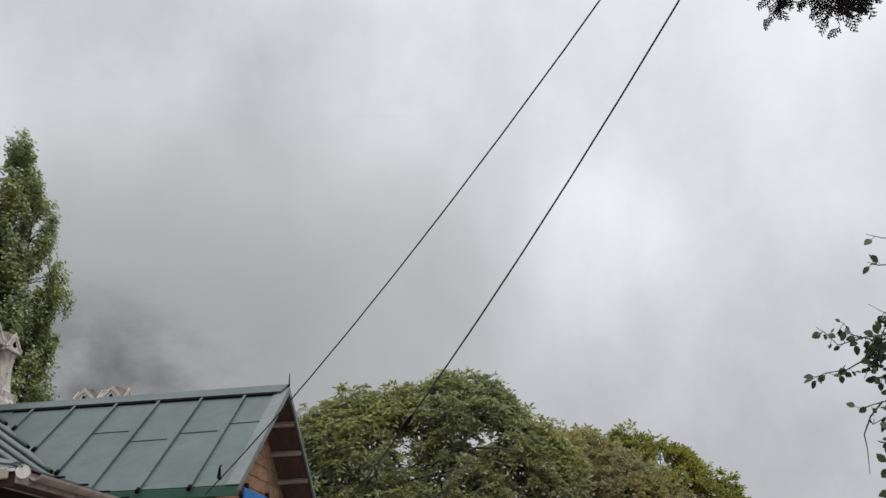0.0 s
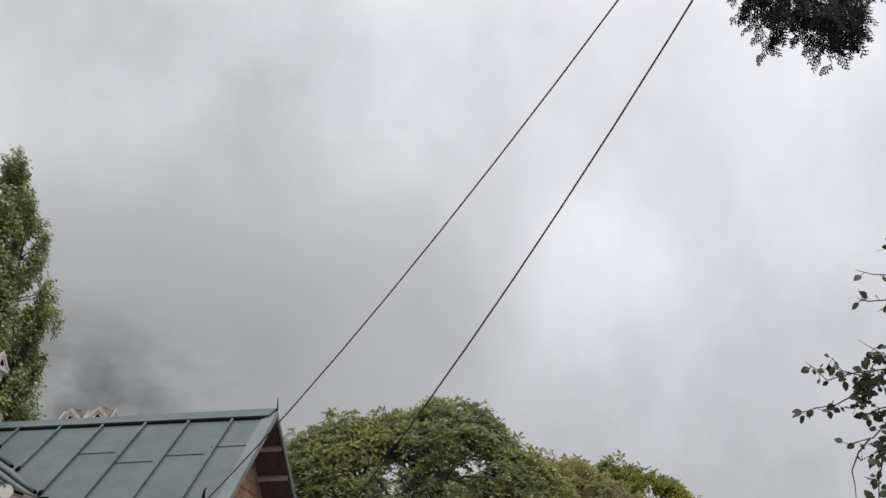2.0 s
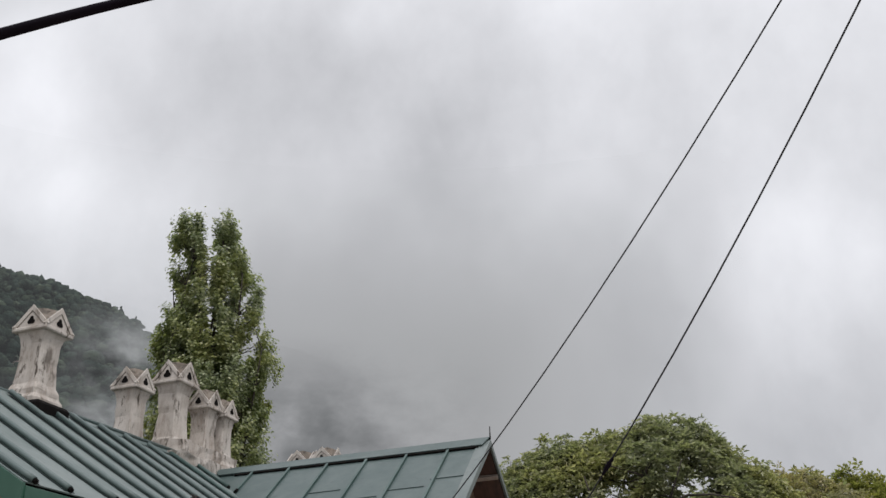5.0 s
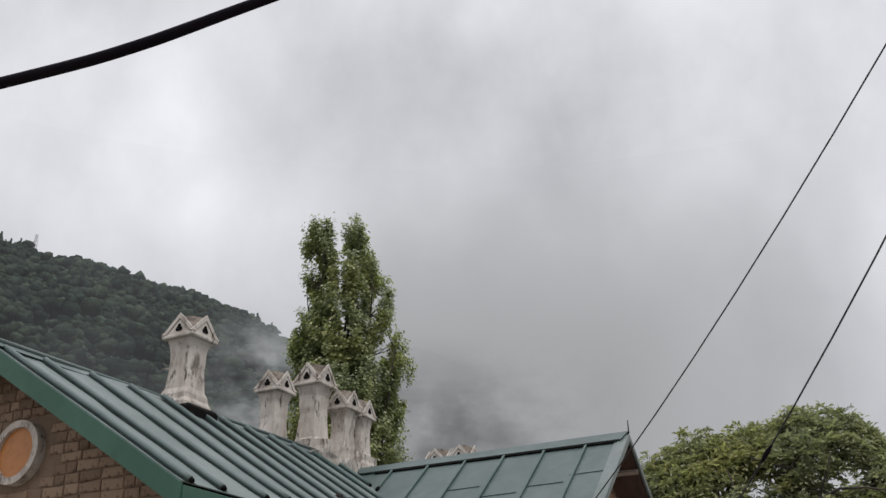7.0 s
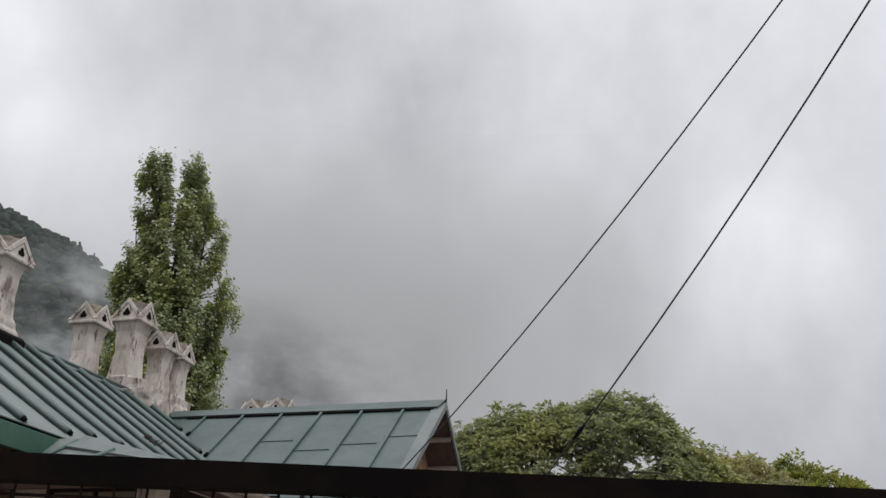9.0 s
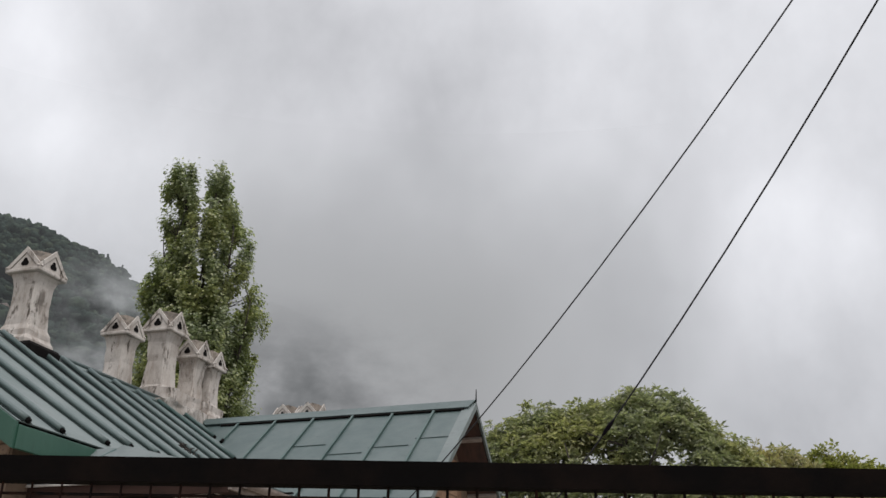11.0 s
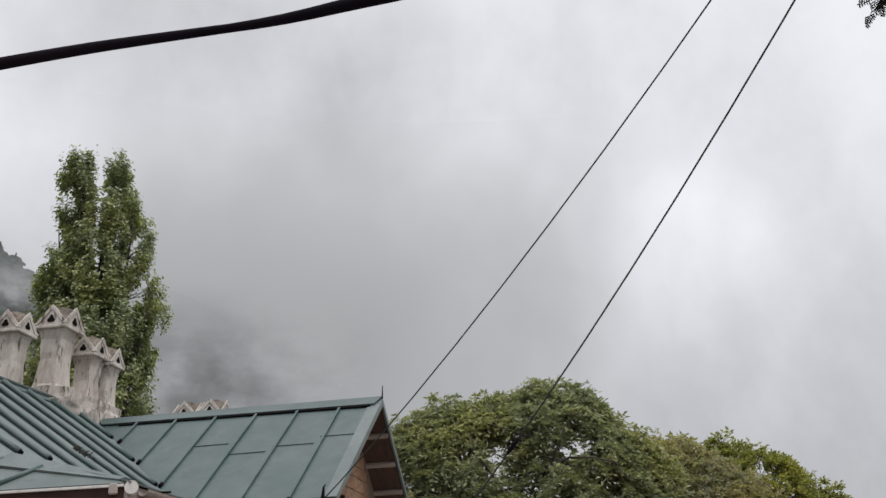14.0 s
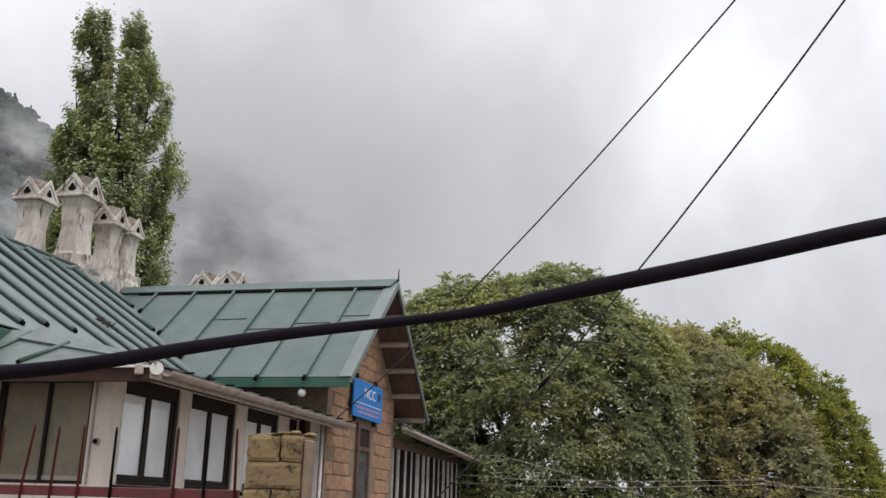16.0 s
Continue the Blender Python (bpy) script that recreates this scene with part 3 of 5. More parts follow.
roll(roof, [(-5.95, 8.24, 3.03), (-6.25, 8.0, 2.83)], 0.024)
# dry twigs and leaves caught where a roll meets the porch sheet
bm = bmesh.new()
for _ in range(26):
    p = Vector((-7.68 + rng.normal(0, 0.07), 11.45 + rng.normal(0, 0.12), 0))
    p.z = left_z(p.x) + 0.02 + abs(rng.normal(0, 0.02))
    w = Vector((rng.normal(0, 1), rng.normal(0, 1), rng.normal(0, 0.5))).normalized() * 0.05
    tube(bm, [p - w, p + w * 0.2 + Vector((0, 0, 0.012)), p + w], [0.004, 0.009, 0.003], 5)
part("leaf_litter", bm, BARK, roof, "dry twigs and leaves caught on the roof")
# ridge capping
bm = bmesh.new()
for side in (-1, 1):
    a, b = (RIDGE_X, RIDGE_Z + 0.035), (RIDGE_X + side * 0.2, RIDGE_Z - 0.095)
    q = [(a[0], VERGE_Y, a[1]), (b[0], VERGE_Y, b[1]), (b[0], 14.7, b[1]), (a[0], 14.7, a[1])]
    slab(bm, q if side > 0 else q[::-1], 0.01)
part("ridge_cap", bm, ROOF, roof)
part("ridge_cap", tube(bmesh.new(), [(RIDGE_X, VERGE_Y, RIDGE_Z + 0.045), (RIDGE_X, 14.7, RIDGE_Z + 0.045)], 0.035), ROOF, roof)
# green boards under the eave and along the verge
part("fascia", boxes((EAVE_X - 0.02, EAVE_X + 0.015, VERGE_Y + 0.02, 8.9, 2.98, 3.185), bevel=0.004), FASCIA, roof, "bright green eaves board")
bm = bmesh.new()
for (xa, xb) in ((RIDGE_X, -8.6), (-8.6, -7.55), (-7.55, -7.0), (-7.0, EAVE_X)):
    za, zb = left_z(xa), left_z(xb)
    prism(bm, [(xa, za - 0.012), (xb, zb - 0.012), (xb, zb - 0.24), (xa, za - 0.24)], "y", VERGE_Y - 0.02, VERGE_Y + 0.02)
prism(bm, [(RIDGE_X, RIDGE_Z - 0.012), (-12.9, 3.09), (-12.9, 2.87), (RIDGE_X, RIDGE_Z - 0.24)], "y", VERGE_Y - 0.02, VERGE_Y + 0.02)
part("verge_board", bm, FASCIA, roof, "bright green verge board")
part("soffit", sheet_strip([RIDGE_X, -8.6, -7.55, -7.0, EAVE_X - 0.03], VERGE_Y + 0.03, 7.72, 0.05), WOOD_SOFFIT, roof).location.z -= 0.06

# cross wing
wing = part("wing_roof", slab(bmesh.new(), [(-9.6, WING_Y, WING_Z), (-7.02, WING_EAVE_Y, WING_EAVE_Z), (WING_X, WING_EAVE_Y, WING_EAVE_Z), (WING_X, WING_Y, WING_Z)], 0.012), ROOF, cottage,
            "green-painted metal roof of the cross wing")
part("roof_sheet", slab(bmesh.new(), [(-9.6, WING_Y, WING_Z), (WING_X, WING_Y, WING_Z), (WING_X, 16.9, wing_z(16.9)), (-9.6, 16.9, wing_z(16.9))], 0.012), ROOF, wing)


def on_wing(x, y, up=0.0):
    s = (WING_Z - WING_EAVE_Z) / (WING_Y - WING_EAVE_Y)
    n = Vector((0, -s, 1)).normalized()
    return Vector((x, y, wing_z(y))) + n * up


for i in range(7):
    x = -5.34 - 0.668 * i
    foot = WING_EAVE_Y - 0.03
    if x < -7.0:
        foot = min(valley_y(x) + 0.05, WING_Y - 0.3)
    bm = bmesh.new()
    a, b = on_wing(x, WING_Y - 0.17), on_wing(x, foot)
    w = 0.018
    slab(bm, [on_wing(x - w, WING_Y - 0.17, 0.036), on_wing(x - w, foot, 0.036), on_wing(x + w, foot, 0.036), on_wing(x + w, WING_Y - 0.17, 0.036)], 0.04)
    part("standing_seam", bm, ROLL, wing)
    part("seam_end", tube(bmesh.new(), [on_wing(x, foot + 0.02, 0.02), on_wing(x, foot - 0.04, 0.02)], 0.027), SOOT_SHADE, wing)
# lapped cross joints
for x0, x1, yy in ((-6.06, -5.45, 13.62), (-6.72, -6.12, 13.5), (-7.38, -6.8, 13.74), (-5.4, -4.85, 13.78)):
    part("lap_joint", slab(bmesh.new(), [on_wing(x0, yy, 0.012), on_wing(x0, yy - 0.011, 0.012), on_wing(x1, yy + 0.002, 0.012), on_wing(x1, yy + 0.012, 0.012)], 0.012), ROOF, wing)
# ridge flashing, raised towards the gable
bm = bmesh.new()
slab(bm, [(-9.5, WING_Y, WING_Z + 0.03), on_wing(-9.3, WING_Y - 0.17, 0.04), on_wing(-4.8, WING_Y - 0.15, 0.045), (WING_X - 0.01, WING_Y, WING_Z + 0.06)], 0.02)
slab(bm, [(-9.5, WING_Y, WING_Z + 0.03), (WING_X - 0.01, WING_Y, WING_Z + 0.06), (WING_X - 0.01, WING_Y + 0.17, wing_z(WING_Y + 0.17) + 0.05), (-9.5, WING_Y + 0.17, wing_z(WING_Y + 0.17) + 0.03)], 0.02)
part("ridge_cap", bm, ROOF, wing)
# black strip paints the shadow line below the ridge flashing
part("cap_lip", slab(bmesh.new(), [on_wing(-9.0, WING_Y - 0.165, 0.03), on_wing(-9.0, WING_Y - 0.2, 0.026), on_wing(-4.86, WING_Y - 0.18, 0.03), on_wing(-4.86, WING_Y - 0.145, 0.034)], 0.03), SOOT_SHADE, wing)
part("verge_flashing", slab(bmesh.new(), [on_wing(-4.9, WING_Y - 0.12, 0.014), on_wing(-4.88, WING_EAVE_Y - 0.01, 0.014), on_wing(WING_X + 0.01, WING_EAVE_Y - 0.01, 0.016), on_wing(WING_X + 0.01, WING_Y, 0.016)], 0.012), ROOF_PALE, wing, "pale verge flashing")
part("finial", tube(bmesh.new(), [(WING_X, WING_Y, WING_Z + 0.02), (WING_X, WING_Y, WING_Z + 0.22)], [0.012, 0.006], 6), IRON, wing)
part("fascia", boxes((-7.0, WING_X - 0.02, WING_EAVE_Y - 0.005, WING_EAVE_Y + 0.025, WING_EAVE_Z - 0.135, WING_EAVE_Z - 0.015), bevel=0.004), FASCIA, wing, "bright green eaves board")
for s in (-1, 1):
    # barge boards, soffit and purlin ends under the gable overhang
    ye = WING_Y + s * (WING_Y - WING_EAVE_Y + (0.0 if s < 0 else 0.2))
    ze = wing_z(ye)
    out = [(WING_Y, WING_Z + 0.005), (ye, ze + 0.005), (ye, ze - 0.075), (WING_Y, WING_Z - 0.09)]
    part("barge_board", prism(bmesh.new(), out, "x", WING_X - 0.02, WING_X + 0.012), ROOF_PALE, wing, "pale grey-green barge board")
    q = [(-5.25, WING_Y, WING_Z - 0.02), (-5.25, ye, ze - 0.02), (WING_X - 0.04, ye, ze - 0.02), (WING_X - 0.04, WING_Y, WING_Z - 0.02)]
    part("soffit", slab(bmesh.new(), q if s < 0 else q[::-1], 0.03), WOOD_SOFFIT, wing, "red-brown boarded soffit")
    for i in range(5):
        t = 0.2 + 0.19 * i
        yy, zz = WING_Y + (ye - WING_Y) * t, WING_Z + (ze - WING_Z) * t - 0.055
        bm = box(bmesh.new(), -5.3, WING_X - 0.035, -0.035, 0.035, -0.055, 0.0, 0.004)
        bmesh.ops.rotate(bm, verts=bm.verts, cent=(0, 0, 0), matrix=Matrix.Rotation(math.atan2(ze - WING_Z, ye - WING_Y) if s > 0 else math.atan2(WING_Z - ze, WING_Y - ye), 3, "X"))
        bmesh.ops.translate(bm, verts=bm.verts, vec=(0, yy, zz))
        part("purlin", bm, WOOD_PALE, wing)

# the old ridge sags towards its near gable
for ob in [roof, *[c_ for c_ in bpy.data.objects if c_.parent == roof]]:
    for v in ob.data.vertices:
        v.co.z -= 0.13 * min(max((9.9 - v.co.y) / 2.5, 0), 1) * min(max((-7.6 - v.co.x) / 2.1, 0), 1)

# ---- walls of the cottage ----
GAB_X = -5.2
core = bmesh.new()
prism(core, [(13.1, 0), (16.5, 0), (16.5, wing_z(16.5) - 0.03), (WING_Y, WING_Z - 0.06), (13.1, wing_z(13.1) - 0.03)], "x", GAB_X - 0.36, GAB_X - 0.03)
gable = part("gable_wall", core, MORTAR, cottage, "gable wall of brown squared stone")
front = boxes((-7.0, GAB_X - 0.36, 13.08, 13.35, 0, 3.3))
part("wing_wall", front, MORTAR, cottage)
main_core = bmesh.new()
prism(main_core, [(-12.5, 0), (-7.05, 0), (-7.05, 3.2), (-7.4, 3.55), (RIDGE_X, 5.05), (-12.5, 3.2)], "y", 7.73, 8.05)
main_gable = part("gable_wall", main_core, MORTAR, cottage, "gable wall of dark brown rubble courses")
part("side_wall", boxes((-7.35, -7.05, 8.05, 8.35, 0, 3.1)), MORTAR, cottage)
part("back_wall", boxes((-12.5, -12.2, 8.05, BACK_Y - 0.3, 0, 3.1), (-12.2, -6.9, BACK_Y - 0.6, BACK_Y - 0.3, 0, 3.1)), MORTAR, cottage)

# porch walls with real openings
SX = -5.58
wins = [(8.59, 9.67), (9.87, 11.01), (11.28, 12.30), (12.62, 12.98)]
Z0, Z1 = 1.83, 2.79
rows, y = [(-5.60, SX, 8.4, 8.51, 0, 2.88)], 8.51
for a, b in wins:
    rows.append((SX - 0.2, SX, y, a, 0, 2.88))
    rows.append((SX - 0.2, SX, a, b, 0, Z0))
    rows.append((SX - 0.2, SX, a, b, Z1, 2.88))
    y = b
rows.append((SX - 0.2, SX, y, 13.08, 0, 2.88))
for r_ in rows:
    part("porch_wall", boxes(r_), WHITE, cottage, "cream-plastered porch wall")
for r_ in ((-7.05, -6.72, 8.4, 8.6, 0, 2.88), (-6.72, -5.60, 8.4, 8.5, 0, 1.82), (-6.72, -5.60, 8.4, 8.5, 2.74, 2.88), (-5.77, -5.60, 8.4, 8.5, 1.82, 2.74)):
    part("porch_wall", boxes(r_), WHITE, cottage, "cream-plastered porch wall")
# the unlit room's dimness is put into the dark colour of this lining
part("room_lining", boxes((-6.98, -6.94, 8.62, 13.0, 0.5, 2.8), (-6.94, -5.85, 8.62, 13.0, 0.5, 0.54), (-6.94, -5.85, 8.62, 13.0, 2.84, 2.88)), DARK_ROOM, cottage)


def casement(y0, y1, two):
    """A dark timber window whose panes have the sky's reflection painted in pale, set back in its opening."""
    x = SX - 0.05
    w = part("window", boxes((x - 0.06, x + 0.03, y0, y0 + 0.055, Z0, Z1), (x - 0.06, x + 0.03, y1 - 0.055, y1, Z0, Z1), (x - 0.06, x + 0.03, y0 + 0.055, y1 - 0.055, Z1 - 0.12, Z1),
                             (x - 0.06, x + 0.03, y0 + 0.055, y1 - 0.055, Z0, Z0 + 0.05), bevel=0.004), WOOD_DARK, cottage, "dark timber casement window")
    edges = [y0 + 0.055, (y0 + y1) / 2, y1 - 0.055] if two else [y0 + 0.055, y1 - 0.055]
    for a, b in zip(edges, edges[1:]):
        part("sash", boxes((x - 0.03, x + 0.012, a, a + 0.042, Z0 + 0.05, Z1 - 0.12), (x - 0.03, x + 0.012, b - 0.042, b, Z0 + 0.05, Z1 - 0.12), (x - 0.03, x + 0.012, a + 0.042, b - 0.042, Z0 + 0.05, Z0 + 0.09),
                           (x - 0.03, x + 0.012, a + 0.042, b - 0.042, Z1 - 0.15, Z1 - 0.12), bevel=0.003), WOOD_DARK, w)
        part("pane", boxes((x - 0.016, x - 0.010, a + 0.038, b - 0.038, Z0 + 0.085, Z1 - 0.145)), SKY_PANE, w, "pane with the sky's reflection painted in as pale colour")
    part("sill", boxes((x, SX + 0.06, y0 - 0.03, y1 + 0.03, Z0 - 0.05, Z0 - 0.004), bevel=0.006), WOOD_DARK, w)
    part("reveal", boxes((x + 0.03, SX + 0.004, y0 + 0.002, y0 + 0.03, Z0, Z1)), ENAMEL, w, "white-painted jamb lining")


for n_, (a, b) in enumerate(wins):
    casement(a, b, n_ < 3)
# boarded opening in the porch front
bay = part("boarded_window", boxes((-6.72, -6.66, 8.42, 8.5, 1.82, 2.74), (-5.80, -5.77, 8.42, 8.5, 1.82, 2.74), (-6.66, -5.80, 8.42, 8.5, 2.70, 2.74), (-6.66, -5.80, 8.42, 8.5, 1.82, 1.85), (-6.23, -6.20, 8.42, 8.5, 1.85, 2.70), bevel=0.004),
           WOOD_DARK, cottage, "dark timber frame filled with olive-grey boards")
part("panel", boxes((-6.66, -6.23, 8.455, 8.475, 1.85, 2.70)), BOARD, bay)
part("panel", boxes((-6.20, -5.80, 8.455, 8.475, 1.85, 2.70)), BOARD, bay)
part("cover_strip", boxes((-5.735, -5.72, 8.385, 8.4, 1.82, 2.75)), WOOD_PALE, cottage, "thin pale conduit down the porch wall")
part("low_rail", boxes((-6.62, -5.82, 8.445, 8.454, 1.85, 1.89)), WOOD_PALE, bay)
vent = part("vent_pipe", tube(bmesh.new(), [(-5.67, 8.44, 2.185), (-5.67, 8.372, 2.185)], 0.031, 14), GUTTER, cottage, "short round vent pipe")
# the pipe's shaded inside is painted as a black disc
part("bore", tube(bmesh.new(), [(-5.67, 8.373, 2.185), (-5.67, 8.367, 2.185)], 0.021, 12), SOOT_SHADE, vent)
# porch eaves: fascia, gutter, brackets
part("eaves_board", boxes((GUT_X - 0.06, GUT_X - 0.03, 8.0, 13.3, 2.68, 2.785), bevel=0.003), GUTTER, cottage, "weathered brown eaves board")
part("eaves_board", boxes((-7.05, GUT_X - 0.06, 8.0, 8.03, 2.655, 2.768), bevel=0.003), EAVE_BROWN, cottage, "red-brown eaves board over the porch front")
part("drip_edge", boxes((-7.05, GUT_X - 0.06, 7.975, 8.0, 2.768, 2.79), bevel=0.003), ENAMEL, cottage, "pale metal drip edge over the porch front")
part("porch_soffit", boxes((SX, GUT_X - 0.06, 8.03, 13.05, 2.795, 2.81), (-7.05, SX, 8.03, 8.4, 2.795, 2.81)), WOOD_SOFFIT, cottage)
gut = bmesh.new()
arc = [(GUT_X + 0.02 + 0.055 * math.cos(a), 2.765 + 0.055 * math.sin(a)) for a in np.linspace(math.pi, 2 * math.pi, 9)]
arc_in = [(GUT_X + 0.02 + 0.048 * math.cos(a), 2.765 + 0.048 * math.sin(a)) for a in np.linspace(2 * math.pi, math.pi, 9)]
prism(gut, [(p[0], p[1]) for p in arc + arc_in], "y", 8.15, 13.32)
gutter = part("gutter", gut, GUTTER, cottage, "half-round grey metal gutter")
for yy in np.arange(8.5, 13.3, 0.42):
    part("bracket", boxes((GUT_X - 0.04, GUT_X + 0.085, yy - 0.014, yy + 0.014, 2.785, 2.80)), SOOT_SHADE, gutter)
part("gutter_end", tube(bmesh.new(), [(GUT_X - 0.04, 8.08, 2.765), (GUT_X + 0.0, 8.0, 2.765)], 0.055, 14), ENAMEL, gutter, "round white gutter outlet")
part("gutter_bracket", boxes((GUT_X - 0.19, GUT_X - 0.11, 7.97, 8.0, 2.71, 2.80), bevel=0.01), WOOD_PALE, gutter)
# corner by the wing: white door post and down pipe
part("door_post", boxes((-5.42, -5.30, 13.0, 13.08, 0, 2.78), bevel=0.006), ENAMEL, cottage, "white-painted door post")
part("door_post", boxes((SX + 0.005, -5.52, 13.0, 13.08, 0, 2.78), bevel=0.006), WOOD_DARK, cottage)
part("down_pipe", tube(bmesh.new(), [(-5.24, 13.0, 0), (-5.24, 13.0, 2.75)], 0.022), ENAMEL, cottage, "white down pipe")
part("latch", tube(boxes((-5.46, -5.43, 12.97, 13.0, 2.02, 2.1)), [(-5.44, 12.96, 2.06), (-5.36, 12.96, 2.06)], 0.01), SOOT_SHADE, cottage)
lamp = part("eaves_lamp", tube(bmesh.new(), [(-5.4, 12.56, 3.16), (-5.4, 12.56, 3.22)], 0.022), IRON, cottage, "white globe lamp below the eaves")
bm = bmesh.new()
bmesh.ops.create_uvsphere(bm, u_segments=16, v_segments=10, radius=0.055)
bmesh.ops.translate(bm, verts=bm.verts, vec=(-5.4, 12.56, 3.11))
part("globe", bm, ENAMEL, lamp)
# narrow window in the gable
slit = part("window", boxes((GAB_X - 0.03, GAB_X + 0.02, 14.42, 14.5, 0.9, 2.9), (GAB_X - 0.03, GAB_X + 0.02, 14.98, 15.06, 0.9, 2.9), (GAB_X - 0.03, GAB_X + 0.02, 14.5, 14.98, 2.82, 2.9), (GAB_X - 0.03, GAB_X + 0.02, 14.5, 14.98, 2.5, 2.56), bevel=0.004),
            WOOD_SOFFIT, cottage, "narrow dark timber window in the gable")
part("pane", boxes((GAB_X - 0.015, GAB_X - 0.008, 14.5, 14.98, 0.9, 2.5)), DIM_GLASS, slit)
part("pane", boxes((GAB_X - 0.015, GAB_X - 0.008, 14.5, 14.98, 2.56, 2.82)), WOOD_DARK, slit)
# round window in the main gable
ring = bmesh.new()
bmesh.ops.create_cone(ring, cap_ends=False, segments=32, radius1=0.34, radius2=0.34, depth=0.12)
bmesh.ops.solidify(ring, geom=ring.faces[:], thickness=0.075)
bmesh.ops.rotate(ring, verts=ring.verts, cent=(0, 0, 0), matrix=Matrix.Rotation(math.pi / 2, 3, "X"))
bmesh.ops.translate(ring, verts=ring.verts, vec=(-9.3, 7.68, 3.84))
oculus = part("round_window", ring, LIME, cottage, "round gable window with a pale stone ring")
bm = bmesh.new()
bmesh.ops.create_circle(bm, cap_ends=True, segments=32, radius=0.275)
bmesh.ops.rotate(bm, verts=bm.verts, cent=(0, 0, 0), matrix=Matrix.Rotation(math.pi / 2, 3, "X"))
bmesh.ops.translate(bm, verts=bm.verts, vec=(-9.3, 7.66, 3.84))
part("panel", bm, ORANGE, oculus, "orange disc filling the round window")

# lean-to beyond the wing
lean = part("lean_to", slab(bmesh.new(), [(-5.06, 16.5, 3.06), (-4.80, 25.0, 2.74), (-6.6, 25.0, 3.5), (-6.6, 16.5, 3.75)], 0.02), ROOF, cottage, "green sheet roof of the glazed lean-to")
part("lean_to_gutter", tube(bmesh.new(), [(-5.03, 16.4, 2.985), (-4.78, 25.0, 2.67)], 0.035), GUTTER, lean)
part("lean_to_board", slab(bmesh.new(), [(-5.09, 16.5, 3.03), (-4.84, 25.0, 2.71), (-4.84, 25.0, 2.62), (-5.09, 16.5, 2.92)], 0.03), GUTTER, lean)
part("lean_to_wall", boxes((-5.5, -5.35, 16.5, 23.6, 0, 1.1), (-5.5, -5.35, 16.5, 23.6, 2.70, 2.86), (-6.6, -5.5, 23.4, 23.6, 0, 2.9)), WOOD_SOFFIT, lean)
glaz = part("glazing", boxes((-5.44, -5.43, 16.5, 23.6, 1.1, 2.70)), DIM_GLASS, lean)
yy, n_ = 16.6, 0
while yy < 23.5:
    ww = (0.03, 0.05, 0.028, 0.07)[n_ % 4]
    part("mullion", boxes((-5.43, -5.36, yy, yy + ww, 1.1, 2.70)), (ENAMEL, WOOD_DARK, ENAMEL, WOOD_DARK)[n_ % 4], glaz)
    yy += (0.19, 0.27, 0.15, 0.24, 0.31)[n_ % 5]
    n_ += 1
part("corner_post", boxes((-5.32, -5.2, 23.45, 23.57, 0, 2.86)), ENAMEL, lean, "white corner post")


# ---- chimneys ----
def trefoil(cx, cz, r):
    """Outline of a pointed three-lobed smoke hole."""
    pts = []
    for ox, oz, a0, a1 in ((r * 0.55, -r * 0.35, -95, 65), (0, r * 0.55, -10, 190), (-r * 0.55, -r * 0.35, 115, 275)):
        for a in np.linspace(a0, a1, 6):
            pts.append((cx + ox + 0.55 * r * math.cos(radians(a)), cz + oz + 0.6 * r * math.sin(radians(a))))
    return pts


